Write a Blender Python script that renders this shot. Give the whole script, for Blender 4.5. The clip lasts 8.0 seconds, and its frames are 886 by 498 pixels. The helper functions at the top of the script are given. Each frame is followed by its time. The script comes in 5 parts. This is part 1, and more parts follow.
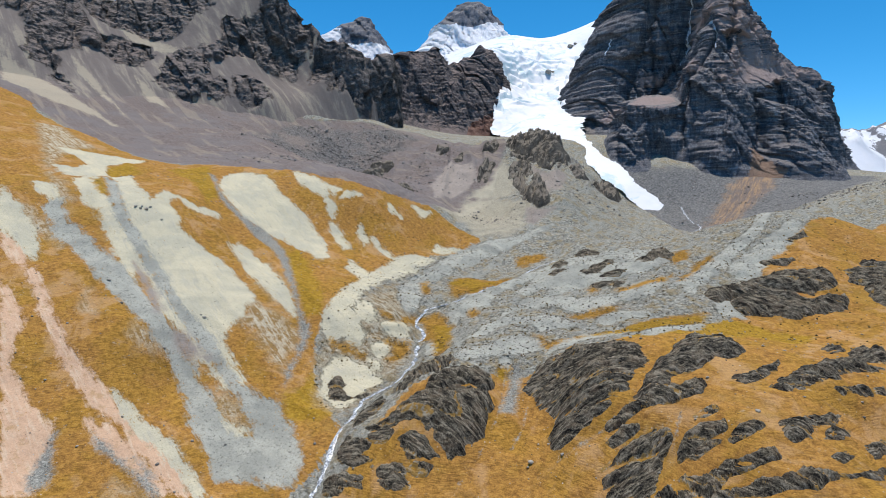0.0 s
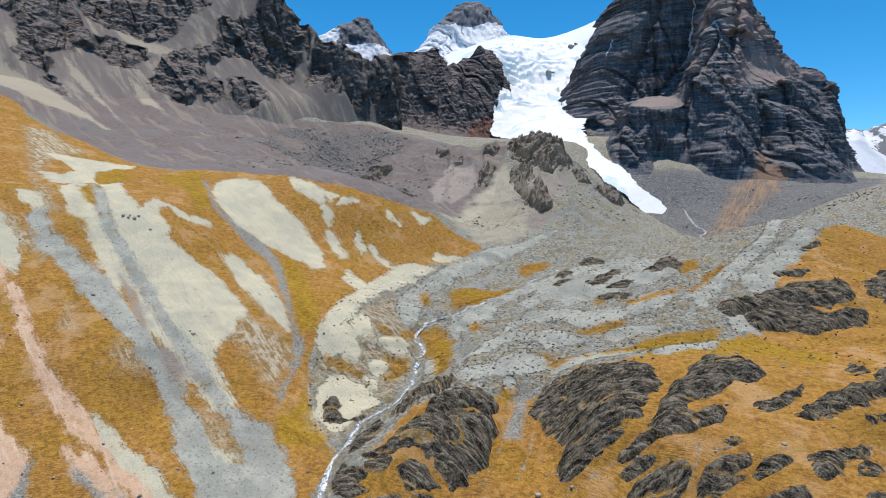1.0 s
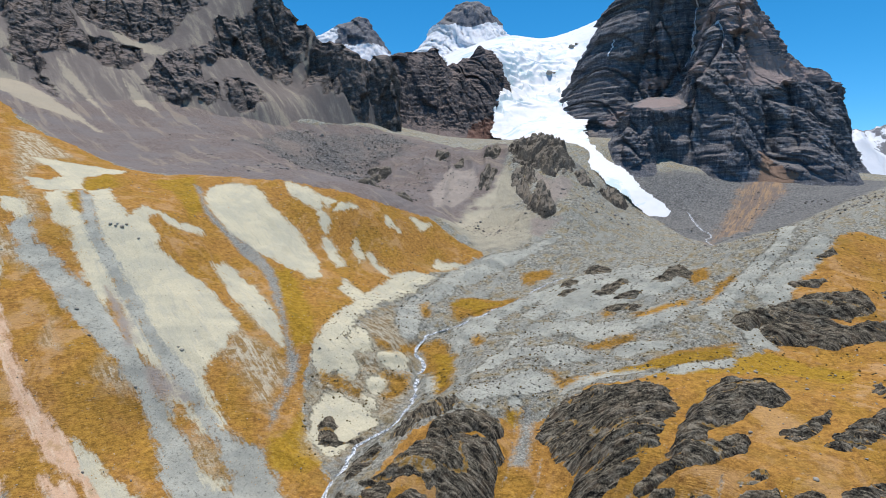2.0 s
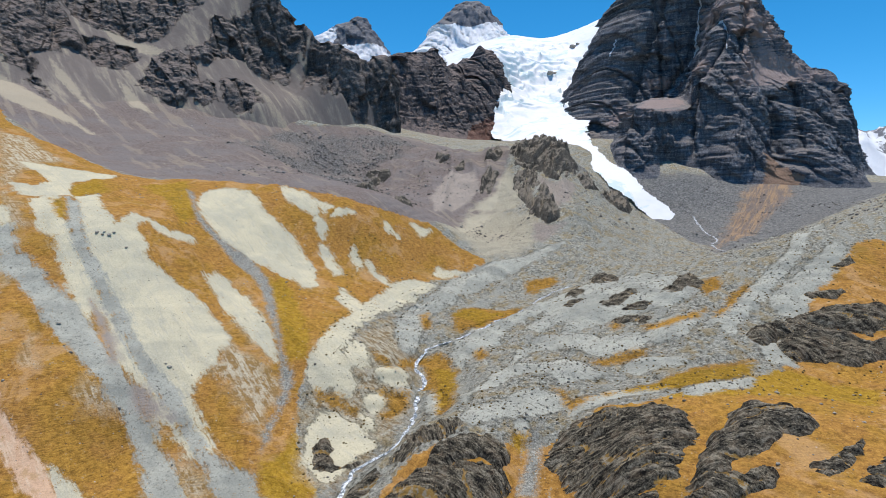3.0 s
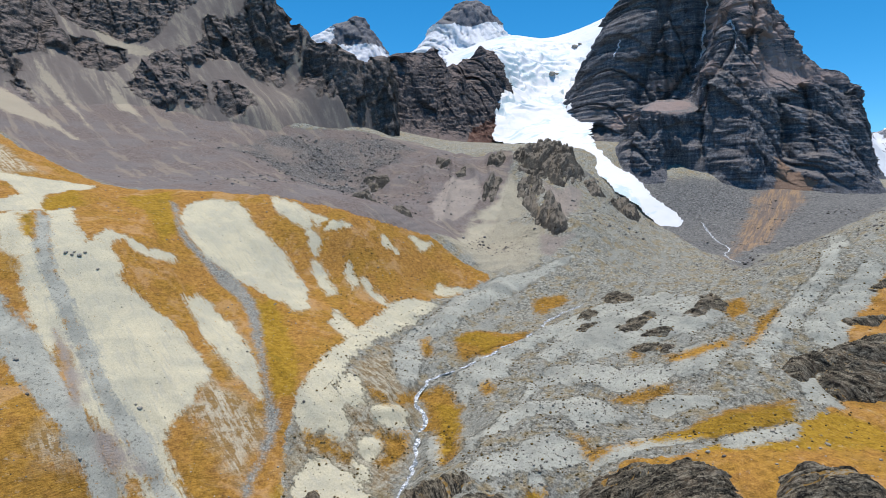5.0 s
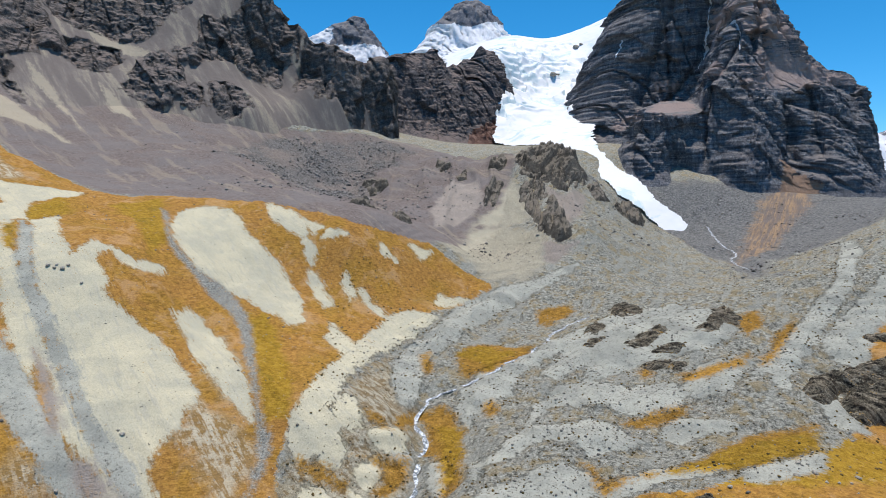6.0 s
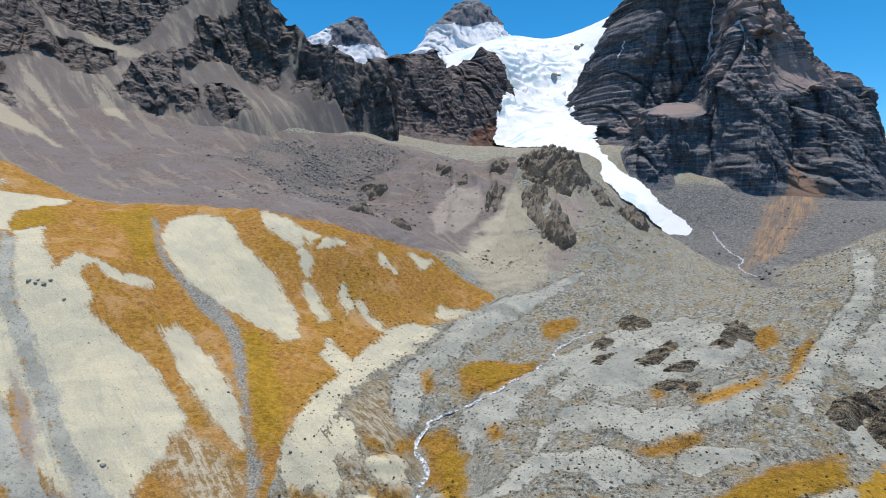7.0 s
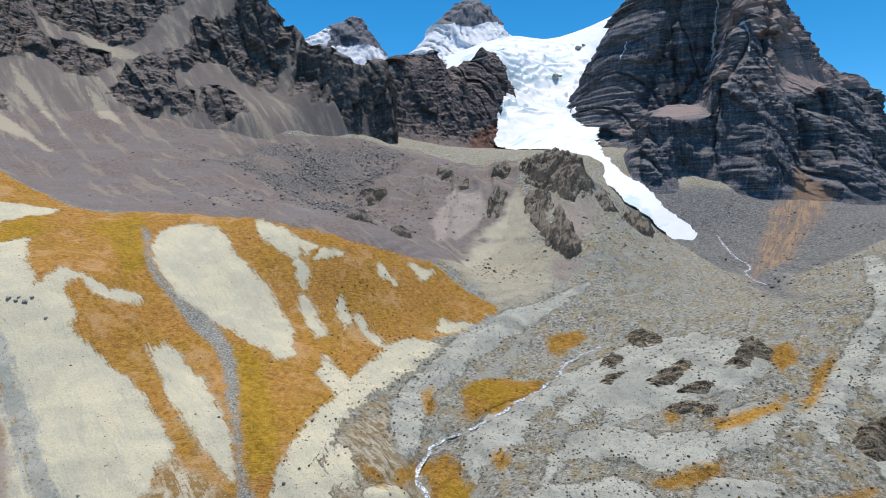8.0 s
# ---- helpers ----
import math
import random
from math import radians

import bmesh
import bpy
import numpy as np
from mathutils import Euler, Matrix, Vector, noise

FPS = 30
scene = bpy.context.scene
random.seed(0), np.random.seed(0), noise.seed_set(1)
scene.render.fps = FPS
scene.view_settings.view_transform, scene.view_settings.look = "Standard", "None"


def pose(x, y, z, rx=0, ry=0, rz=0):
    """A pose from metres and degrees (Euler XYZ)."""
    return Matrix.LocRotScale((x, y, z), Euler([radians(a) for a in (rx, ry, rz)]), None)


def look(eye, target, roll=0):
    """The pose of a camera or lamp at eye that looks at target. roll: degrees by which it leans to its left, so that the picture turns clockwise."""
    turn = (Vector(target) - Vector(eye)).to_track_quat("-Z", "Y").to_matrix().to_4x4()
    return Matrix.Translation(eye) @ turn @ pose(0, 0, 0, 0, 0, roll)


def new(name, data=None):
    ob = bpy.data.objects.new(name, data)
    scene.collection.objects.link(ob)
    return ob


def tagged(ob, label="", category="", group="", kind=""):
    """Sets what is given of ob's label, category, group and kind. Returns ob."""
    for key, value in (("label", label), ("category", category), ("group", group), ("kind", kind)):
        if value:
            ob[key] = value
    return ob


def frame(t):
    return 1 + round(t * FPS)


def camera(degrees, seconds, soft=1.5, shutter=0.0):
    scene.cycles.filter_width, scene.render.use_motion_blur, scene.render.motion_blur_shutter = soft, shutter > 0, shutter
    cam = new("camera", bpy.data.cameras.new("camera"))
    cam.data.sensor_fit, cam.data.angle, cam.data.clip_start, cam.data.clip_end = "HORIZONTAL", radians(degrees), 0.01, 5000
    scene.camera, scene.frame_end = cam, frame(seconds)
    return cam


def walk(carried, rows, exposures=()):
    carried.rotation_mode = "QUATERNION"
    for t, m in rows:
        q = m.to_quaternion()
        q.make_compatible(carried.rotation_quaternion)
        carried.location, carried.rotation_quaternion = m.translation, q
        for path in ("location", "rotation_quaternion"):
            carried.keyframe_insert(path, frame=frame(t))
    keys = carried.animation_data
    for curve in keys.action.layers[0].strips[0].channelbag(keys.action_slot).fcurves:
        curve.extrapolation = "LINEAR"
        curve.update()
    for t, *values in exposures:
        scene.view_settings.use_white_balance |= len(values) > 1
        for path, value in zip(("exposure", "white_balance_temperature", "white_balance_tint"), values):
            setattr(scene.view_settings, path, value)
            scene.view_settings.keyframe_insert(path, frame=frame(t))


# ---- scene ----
cam = camera(74.0, 8.0, soft=0.7)
# seconds, east, north, height (m), and the turn about x, y, z (degrees)
ROWS = [
    (0.0, 0.02, -0.10, 139.75, 85.002, -0.008, 0.025),
    (0.5, -0.22, 7.14, 142.40, 84.996, 0.033, -0.013),
    (1.0, -0.57, 14.35, 144.75, 84.992, 0.066, -0.047),
    (1.5, -0.99, 21.54, 146.89, 84.987, 0.091, -0.079),
    (3.0, -2.37, 43.00, 152.74, 84.972, 0.134, -0.160),
    (3.5, -2.80, 50.13, 154.68, 84.966, 0.139, -0.183),
    (4.0, -3.20, 57.25, 156.68, 84.960, 0.142, -0.205),
    (4.5, -3.57, 64.35, 158.78, 84.953, 0.143, -0.226),
    (6.0, -4.57, 85.57, 165.74, 84.925, 0.144, -0.285),
    (6.5, -4.92, 92.60, 168.30, 84.913, 0.147, -0.305),
    (7.0, -5.33, 99.60, 170.94, 84.899, 0.152, -0.325),
    (7.5, -5.82, 106.57, 173.66, 84.884, 0.161, -0.346),
    (8.0, -6.44, 113.50, 176.41, 84.866, 0.174, -0.369),
]
walk(cam, [(t, pose(*row)) for t, *row in ROWS])

# ---- daylight ----
SUN_UP, SUN_ROUND = 82.0, 5.0    # height above the horizon; bearing clockwise from the view to the north (degrees)
world = bpy.data.worlds.new("sky")
scene.world = world
world.use_nodes = True
sky = world.node_tree.nodes.new("ShaderNodeTexSky")
sky.sky_type, sky.sun_disc = "NISHITA", False
sky.sun_elevation, sky.sun_rotation = radians(SUN_UP), radians(SUN_ROUND)
sky.altitude, sky.air_density, sky.dust_density, sky.ozone_density = 4000.0, 1.15, 0.0, 9.0
back = world.node_tree.nodes["Background"]
back.inputs["Strength"].default_value = 0.15
deep = world.node_tree.nodes.new("ShaderNodeHueSaturation")
deep.inputs["Hue"].default_value, deep.inputs["Saturation"].default_value = 0.487, 1.22
world.node_tree.links.new(sky.outputs["Color"], deep.inputs["Color"])
world.node_tree.links.new(deep.outputs["Color"], back.inputs["Color"])
sun_data = bpy.data.lights.new("sun", "SUN")
sun_data.energy, sun_data.angle, sun_data.color = 4.0, radians(0.53), (1.0, 0.918, 0.838)
sun = new("sun", sun_data)
sun.matrix_world = look((300 * math.sin(radians(SUN_ROUND)), 300 * math.cos(radians(SUN_ROUND)), 300 * math.tan(radians(SUN_UP))), (0, 0, 0))
scene.view_settings.exposure = 0.13

# ---- lie of the land: numpy functions ----
def lattice(ix, iy, seed):
    """A repeatable random number in 0..1 for each whole grid corner."""
    n = (ix.astype(np.int64) * 374761393 + iy.astype(np.int64) * 668265263 + seed * 144665) & 0x7FFFFFFF
    n = ((n ^ (n >> 13)) * 1274126177) & 0x7FFFFFFF
    n = ((n ^ (n >> 16)) * 974634779) & 0x7FFFFFFF
    return (n & 0xFFFFF) / float(0xFFFFF)


def grain(x, y, size, seed=0):
    """Smooth noise in -1..1 with lumps of the given size in metres."""
    x, y = x / size + 917.3, y / size + 413.7
    ix, iy = np.floor(x), np.floor(y)
    u, v = x - ix, y - iy
    u, v = u * u * u * (u * (u * 6 - 15) + 10), v * v * v * (v * (v * 6 - 15) + 10)
    a, b = lattice(ix, iy, seed), lattice(ix + 1, iy, seed)
    c, d = lattice(ix, iy + 1, seed), lattice(ix + 1, iy + 1, seed)
    return 2 * ((a * (1 - u) + b * u) * (1 - v) + (c * (1 - u) + d * u) * v) - 1


def rough(x, y, size, octaves=4, seed=0, gain=0.5):
    """Several layers of grain, each half as large as the last."""
    total, amount = 0.0, 1.0
    for k in range(octaves):
        total = total + amount * grain(x * 0.8 - y * 0.6 + 31 * k, x * 0.6 + y * 0.8, size / 2 ** k, seed + 17 * k)
        amount *= gain
    return total


def ridged(x, y, size, octaves=4, seed=0, gain=0.55):
    """Sharp crests: 0 in the clefts, up to about 1 on the ribs."""
    total, amount, weight = 0.0, 0.5, 1.0
    for k in range(octaves):
        n = 1 - np.abs(grain(x * 0.6 + y * 0.8 + 53 * k, y * 0.6 - x * 0.8, size / 2 ** k, seed + 29 * k))
        n = n * n * weight
        total = total + amount * n
        weight, amount = np.clip(n * 1.6, 0, 1), amount * gain
    return total


def spline(spots, stiff=6.0):
    """A bending plate laid over spot heights (x, y, z): a function of plan coordinates."""
    spots = np.array(spots, float)
    p, z = spots[:, :2] / 100, spots[:, 2]
    n = len(p)

    def kernel(r2):
        return r2 * np.log(r2 + 1e-9) * 0.5

    d2 = ((p[:, None] - p[None]) ** 2).sum(2)
    a = np.zeros((n + 3, n + 3))
    a[:n, :n] = kernel(d2) + np.eye(n) * stiff / 1000
    a[:n, n], a[:n, n + 1:] = 1, p
    a[n, :n], a[n + 1:, :n] = 1, p.T
    w = np.linalg.solve(a, np.r_[z, 0, 0, 0])

    def height(x, y):
        x, y = np.broadcast_arrays(np.asarray(x, float) / 100, np.asarray(y, float) / 100)
        flat = np.stack([x.ravel(), y.ravel()], 1)
        out = np.empty(len(flat))
        for i in range(0, len(flat), 40000):
            q = flat[i:i + 40000]
            r2 = (q[:, :1] - p[:, 0]) ** 2 + (q[:, 1:] - p[:, 1]) ** 2
            out[i:i + 40000] = kernel(r2) @ w[:n] + w[n] + q @ w[n + 1:]
        return out.reshape(x.shape)

    return height


def inside(x, y, ring):
    """Metres from the ring's edge, positive inside the closed ring of (x, y) corners."""
    x, y = np.asarray(x, float), np.asarray(y, float)
    near, odd = np.full(x.shape, 1e9), np.zeros(x.shape, bool)
    for (ax, ay), (bx, by) in zip(ring, ring[1:] + ring[:1]):
        ux, uy = bx - ax, by - ay
        k = np.clip(((x - ax) * ux + (y - ay) * uy) / (ux * ux + uy * uy + 1e-9), 0, 1)
        near = np.minimum(near, (x - ax - k * ux) ** 2 + (y - ay - k * uy) ** 2)
        cross = (ay > y) != (by > y)
        odd ^= cross & (x < ux * (y - ay) / (uy if uy else 1e-9) + ax)
    return np.where(odd, 1, -1) * np.sqrt(near)


def covered(x, y, rings):
    """Distance field of the union of several rings, worked out only near each."""
    x, y = np.asarray(x, float), np.asarray(y, float)
    field = np.full(x.shape, -14.0)
    for ring in rings:
        lo, hi = np.min(ring, 0) - 14, np.max(ring, 0) + 14
        near = (x > lo[0]) & (x < hi[0]) & (y > lo[1]) & (y < hi[1])
        field[near] = np.maximum(field[near], np.clip(inside(x[near], y[near], ring), -14, 14))
    return field


def beside(x, y, line):
    """Metres from an open line of (x, y, ...) points."""
    near = np.full(np.shape(x), 1e9)
    for a, b in zip(line, line[1:]):
        ux, uy = b[0] - a[0], b[1] - a[1]
        k = np.clip(((x - a[0]) * ux + (y - a[1]) * uy) / (ux * ux + uy * uy), 0, 1)
        near = np.minimum(near, (x - a[0] - k * ux) ** 2 + (y - a[1] - k * uy) ** 2)
    return np.sqrt(near)


def step(x, a, b):
    k = np.clip((x - a) / (b - a), 0, 1)
    return k * k * (3 - 2 * k)


def terrace(z, rise, sharp):
    """Steps in a slope: sharp 0 leaves it, 1 makes level ledges and upright risers."""
    k = z / rise
    f = k - np.floor(k)
    g = f ** 3 / (f ** 3 + (1 - f) ** 3 + 1e-9)
    return rise * (np.floor(k) + f * (1 - sharp) + g * sharp)


# spot heights (east, north, height) along the landforms
STREAM = [(-80, 60, -2), (-62, 150, 10), (-47, 213, 27), (-39, 241, 45), (-31, 267, 51), (-12, 306, 60), (-12, 321, 64), (-19, 333, 68), (-6, 351, 73), (30, 380, 82), (54, 397, 88)]
UPPER_STREAM = [(54, 397, 88), (100, 440, 97), (150, 500, 100), (220, 570, 100), (300, 690, 103), (309, 790, 112)]
WEST_CREST = [(-405, 559, 214), (-330, 533, 200), (-272, 528, 178), (-224, 440, 160), (-175, 480, 162), (-118, 485, 158), (-64, 465, 141), (-11, 500, 131), (31, 488, 108)]
WEST_UPPER = [(-253, 366, 147), (-224, 401, 151), (-175, 384, 141), (-182, 362, 136), (-124, 386, 110), (-76, 441, 118), (-20, 472, 117), (-42, 428, 99), (-3, 462, 100), (-75, 395, 100), (-103, 370, 98)]
WEST_LOWER = [(-215, 332, 120), (-187, 305, 104), (-197, 280, 94), (-166, 307, 97), (-160, 255, 76), (-167, 249, 69), (-138, 264, 70), (-131, 283, 77), (-118, 297, 77), (-97, 306, 77), (-78, 312, 70), (-138, 240, 57)]
WEST_FOOT = [(-125, 264, 55), (-91, 263, 52), (-74, 254, 43), (-85, 234, 36), (-135, 222, 50), (-59, 234, 36), (-150, 205, 42), (-64, 292, 57), (-110, 180, 25), (-200, 150, 55), (-100, 60, 8), (-220, 220, 78), (-300, 280, 130)]
MORAINE = [(-57, 322, 78), (-42, 294, 57), (-28, 323, 75), (-51, 382, 92), (-24, 397, 82), (5, 416, 91), (27, 310, 74), (31, 270, 69), (24, 415, 83), (46, 396, 84), (75, 356, 82), (93, 301, 78), (82, 304, 76), (51, 483, 102), (86, 509, 116)]
EAST_SLABS = [(-25, 250, 48), (-5, 228, 56), (-4, 260, 65), (3, 217, 43), (15, 222, 49), (39, 222, 50), (21, 259, 64), (37, 249, 60), (59, 226, 70), (73, 222, 71), (48, 206, 52), (68, 200, 62), (70, 190, 51), (87, 203, 69), (105, 229, 83)]
EAST_BENCH = [(123, 236, 79), (91, 186, 68), (112, 208, 76), (102, 174, 65), (114, 178, 67), (143, 190, 62), (140, 199, 74), (170, 236, 77), (170, 273, 73), (40, 150, 25), (120, 110, 45), (220, 150, 70), (0, 150, 15)]
EAST_MORAINE = [(128, 317, 87), (144, 320, 88), (163, 320, 83), (210, 311, 87), (212, 322, 93), (197, 331, 96), (134, 378, 100), (148, 384, 100), (172, 382, 104), (199, 376, 108), (220, 378, 117), (266, 424, 131), (289, 397, 117), (284, 430, 115), (252, 350, 98), (425, 629, 146), (350, 530, 138)]
BASIN = [(123, 460, 107), (206, 703, 138), (316, 640, 103), (277, 835, 124), (434, 769, 141), (426, 875, 168), (353, 905, 178), (380, 700, 118), (290, 560, 112)]
KNOLL_SLOPES = [(143, 696, 176), (84, 570, 144), (22, 519, 119), (62, 577, 124), (55, 676, 170), (25, 727, 187), (-61, 762, 184), (-15, 635, 152), (-88, 649, 165), (-100, 718, 160), (-4, 757, 196), (196, 776, 172), (110, 775, 222), (60, 800, 214), (242, 940, 190)]
WEST_SCREE = [(-325, 570, 192), (-341, 744, 236), (-217, 664, 208), (-230, 590, 186), (-187, 862, 244), (-190, 905, 276), (-125, 915, 262), (-85, 950, 256), (17, 1150, 262), (120, 1230, 266), (-441, 712, 262), (-520, 740, 290), (-351, 838, 276), (-250, 840, 256), (-520, 600, 262)]
BEYOND = [(-700, 400, 260), (-700, 900, 380), (-300, 1200, 330), (250, 1000, 230), (600, 830, 165), (700, 600, 190), (600, 350, 200), (500, 150, 150), (-500, 200, 190), (-400, -200, 120), (400, -200, 110), (0, -300, -60), (900, 1200, 190), (0, 1600, 380), (-700, 1600, 400)]
ground_plate = spline(STREAM + UPPER_STREAM[1:] + WEST_CREST + WEST_UPPER + WEST_LOWER + WEST_FOOT + MORAINE + EAST_SLABS + EAST_BENCH + EAST_MORAINE + BASIN + KNOLL_SLOPES + WEST_SCREE + BEYOND)
STREAM_LINE = [(-62, 150), (-54, 190), (-50, 214), (-48, 220), (-47, 225), (-46, 231), (-44, 239), (-40, 247), (-37, 260), (-32, 264), (-25, 266), (-18, 271), (-14, 292), (-14, 308), (-11, 320), (-11, 325), (-16, 334), (-13, 343), (-8, 353), (5, 361), (24, 372), (44, 395), (54, 404), (60, 422), (73, 428), (87, 437)]


def ground_height(x, y):
    """Height of the ground sheet: the plate near by, levelling out far away, with lumps and the stream's channel."""
    x, y = np.asarray(x, float), np.asarray(y, float)
    far = np.hypot(x, y - 500)
    fade = step(far, 900, 1400)
    cx, cy = x * np.minimum(1, 1200 / np.maximum(far, 1)), 500 + (y - 500) * np.minimum(1, 1200 / np.maximum(far, 1))
    z = ground_plate(cx, cy) * (1 - fade) + 150 * fade
    near = step(y, 100, 150) * (1 - step(y, 900, 1100))
    # rills down the west slope
    west = step(-x, 30, 70) * (1 - step(y, 440, 500)) * near
    across, along = 0.8 * x + 0.6 * y, 0.6 * x - 0.8 * y
    rill = ridged(across + 5 * grain(across, along, 30, 71), along * 0.14, 17, 4, 73) - 0.45
    # lobes of the moraine, like low steps
    lobes = step(x, -60, -20) * (1 - step(x, 190, 260)) * step(y, 255, 290) * (1 - step(y, 480, 560))
    lobes = lobes * (1 - step(inside(x, y, GRASS_WEST), -6, 0))
    wave = 4.5 * grain(x, y, 38, 75) + 1.2 * grain(x, y, 13, 77)
    z = z + lobes * (0.55 * (terrace(z + wave, 5.5, 0.9) - wave - z))
    z = z + near * (1.1 * rough(x, y, 34, 3, 3) + (0.35 + 0.25 * lobes) * rough(x, y, 7, 4, 5) + 2.0 * west * rill)
    bench = step(x, -60, -30) * (1 - step(y, 255, 290)) * near
    z = z + bench * 1.6 * (ridged(x * 0.8 - y * 0.5, (x * 0.5 + y * 0.8) * 2.2, 26, 4, 79) - 0.4)
    # raised tongues of scree on the moraine
    tongue = np.maximum(covered(x, y, GREY_SCREE), covered(x, y, PALE_SCREE)) + 2.5 * rough(x, y, 9, 3, 81)
    z = z + lobes * (1.0 * step(tongue, -2.0, 3.0) + 1.2 * step(tongue, 1.0, 10.0))
    # rills on the slopes below the knoll and the massif
    slope = step(y, 520, 560) * (1 - step(y, 820, 900)) * step(x, -420, -330) * (1 - step(x, 330, 420))
    turn = np.where(x < -60, 0.5, 0.0)
    rx = x * np.cos(turn) + y * np.sin(turn) + 8 * grain(x, y, 50, 91)
    ry = y * np.cos(turn) - x * np.sin(turn)
    gully = ridged(rx, ry * 0.16, 34, 4, 93) - 0.45
    z = z + slope * (5.5 * gully * step(x, -140, -60) + 1.6 * gully + 0.9 * rough(x, y, 14, 4, 95, 0.6))
    for line in THIN_GULLIES:
        z = z - 1.1 * np.exp(-(beside(x, y, line) / 3.0) ** 2)
    bed = beside(x, y, STREAM_LINE)
    return z - 1.6 * np.exp(-(bed / 4.5) ** 2)

# ---- plan of the ground covers: closed rings of (east, north) corners in metres ----
GRASS_WEST = [(-600, 690), (-440, 640), (-415, 612), (-385, 600), (-304, 526), (-274, 518), (-240, 490), (-215, 488), (-173, 494), (-132, 498), (-101, 490), (-64, 480), (-12, 503), (31, 485), (28, 473), (-6, 447), (-37, 404), (-49, 376), (-57, 334), (-65, 317), (-67, 304), (-65, 287), (-55, 265), (-44, 240), (-50, 224), (-59, 214), (-58, 120), (-230, 120), (-340, 300), (-600, 420)]
GRASS_EAST = [(-41, 212), (-33, 227), (-16, 251), (-6, 252), (11, 252), (26, 252), (41, 253), (58, 262), (80, 258), (125, 276), (162, 305), (186, 349), (212, 369), (236, 386), (336, 451), (360, 300), (330, 110), (-30, 110)]
PURPLE_SCREE = [(-620, 690), (-440, 636), (-389, 606), (-304, 528), (-274, 520), (-234, 492), (-134, 490), (-65, 468), (-12, 503), (51, 624), (83, 756), (-39, 922), (-232, 862), (-270, 944), (-503, 921), (-557, 763)]
ORANGE_FAN = [(444, 885), (490, 900), (440, 820), (405, 762), (363, 734), (340, 738), (370, 799)]
THIN_GULLIES = [[(28, 257), (25, 242), (21, 228), (14, 215), (3, 203)]]
BLOCK_FIELDS = [[(-225, 664), (-235, 760), (-215, 840), (-150, 860), (-121, 870), (-67, 900), (-40, 870), (-58, 810), (-95, 780), (-85, 700), (-75, 600), (-85, 545), (-119, 560), (-150, 640), (-191, 720)]]
THIN_GULLIES.append([(85, 229), (75, 212), (66, 205), (56, 204), (41, 203)])
THIN_GULLIES.append([(83, 199), (79, 193), (76, 189)])
THIN_GULLIES.append([(120, 183), (114, 174)])
THIN_GULLIES.append([(36, 240), (32, 227), (26, 217)])
TAN_SCREE = [[(-554, 754), (-515, 755), (-437, 707), (-352, 657), (-382, 667), (-431, 666), (-486, 683), (-502, 682)]]
TAN_SCREE.append([(-505, 817), (-458, 792), (-378, 708), (-434, 754), (-477, 787)])
TAN_SCREE.append([(-538, 955), (-495, 956), (-445, 943), (-388, 910), (-423, 911), (-484, 933)])
TAN_SCREE.append([(-431, 841), (-396, 823), (-361, 789), (-387, 789)])
PALE_SCREE = []
PALE_SCREE.append([(-228, 411), (-224, 423), (-201, 388), (-184, 369), (-175, 373), (-164, 362), (-159, 352), (-145, 350), (-135, 346), (-124, 340), (-116, 333), (-106, 322), (-105, 306), (-110, 297), (-110, 287), (-105, 281), (-98, 273), (-91, 265), (-95, 266), (-106, 278), (-115, 284), (-123, 289), (-132, 295), (-141, 304), (-152, 314), (-162, 324), (-171, 332), (-177, 340), (-185, 348), (-198, 364)])
PALE_SCREE.append([(-241, 388), (-236, 402), (-212, 369), (-204, 361), (-192, 347), (-179, 335), (-163, 321), (-148, 305), (-136, 293), (-125, 286), (-115, 279), (-107, 273), (-98, 265), (-102, 265), (-107, 271), (-114, 276), (-119, 276), (-124, 283), (-130, 285), (-136, 287), (-141, 289), (-149, 301), (-158, 313), (-169, 321), (-164, 309), (-168, 310), (-176, 318), (-186, 329), (-197, 342), (-216, 358), (-226, 368)])
PALE_SCREE.append([(-171, 464), (-161, 478), (-143, 476), (-135, 468), (-125, 453), (-116, 448), (-106, 442), (-97, 433), (-84, 416), (-78, 395), (-83, 389), (-92, 396), (-99, 396), (-112, 403), (-125, 406), (-137, 408), (-147, 415), (-158, 428), (-168, 445)])
PALE_SCREE.append([(-133, 366), (-131, 375), (-120, 369), (-107, 358), (-97, 345), (-89, 334), (-84, 323), (-81, 318), (-87, 321), (-98, 331), (-108, 338), (-117, 347), (-123, 357)])
PALE_SCREE.append([(-124, 494), (-104, 485), (-94, 475), (-91, 462), (-104, 467), (-117, 477)])
PALE_SCREE.append([(-97, 478), (-81, 472), (-86, 467)])
PALE_SCREE.append([(-43, 474), (-34, 468), (-42, 469)])
PALE_SCREE.append([(-25, 490), (-11, 494), (-18, 485)])
PALE_SCREE.append([(-52, 438), (-42, 430), (-35, 423), (-46, 427)])
PALE_SCREE.append([(-84, 442), (-80, 442), (-67, 421), (-71, 418), (-81, 433)])
PALE_SCREE.append([(-63, 401), (-47, 379), (-52, 369), (-63, 384)])
PALE_SCREE.append([(-8, 454), (-4, 463), (13, 467), (-1, 454)])
PALE_SCREE.append([(-92, 462), (-84, 457), (-84, 447), (-88, 451)])
PALE_SCREE.append([(-63, 445), (-56, 434), (-58, 430), (-63, 440)])
PALE_SCREE.append([(-80, 464), (-66, 467), (-77, 470)])
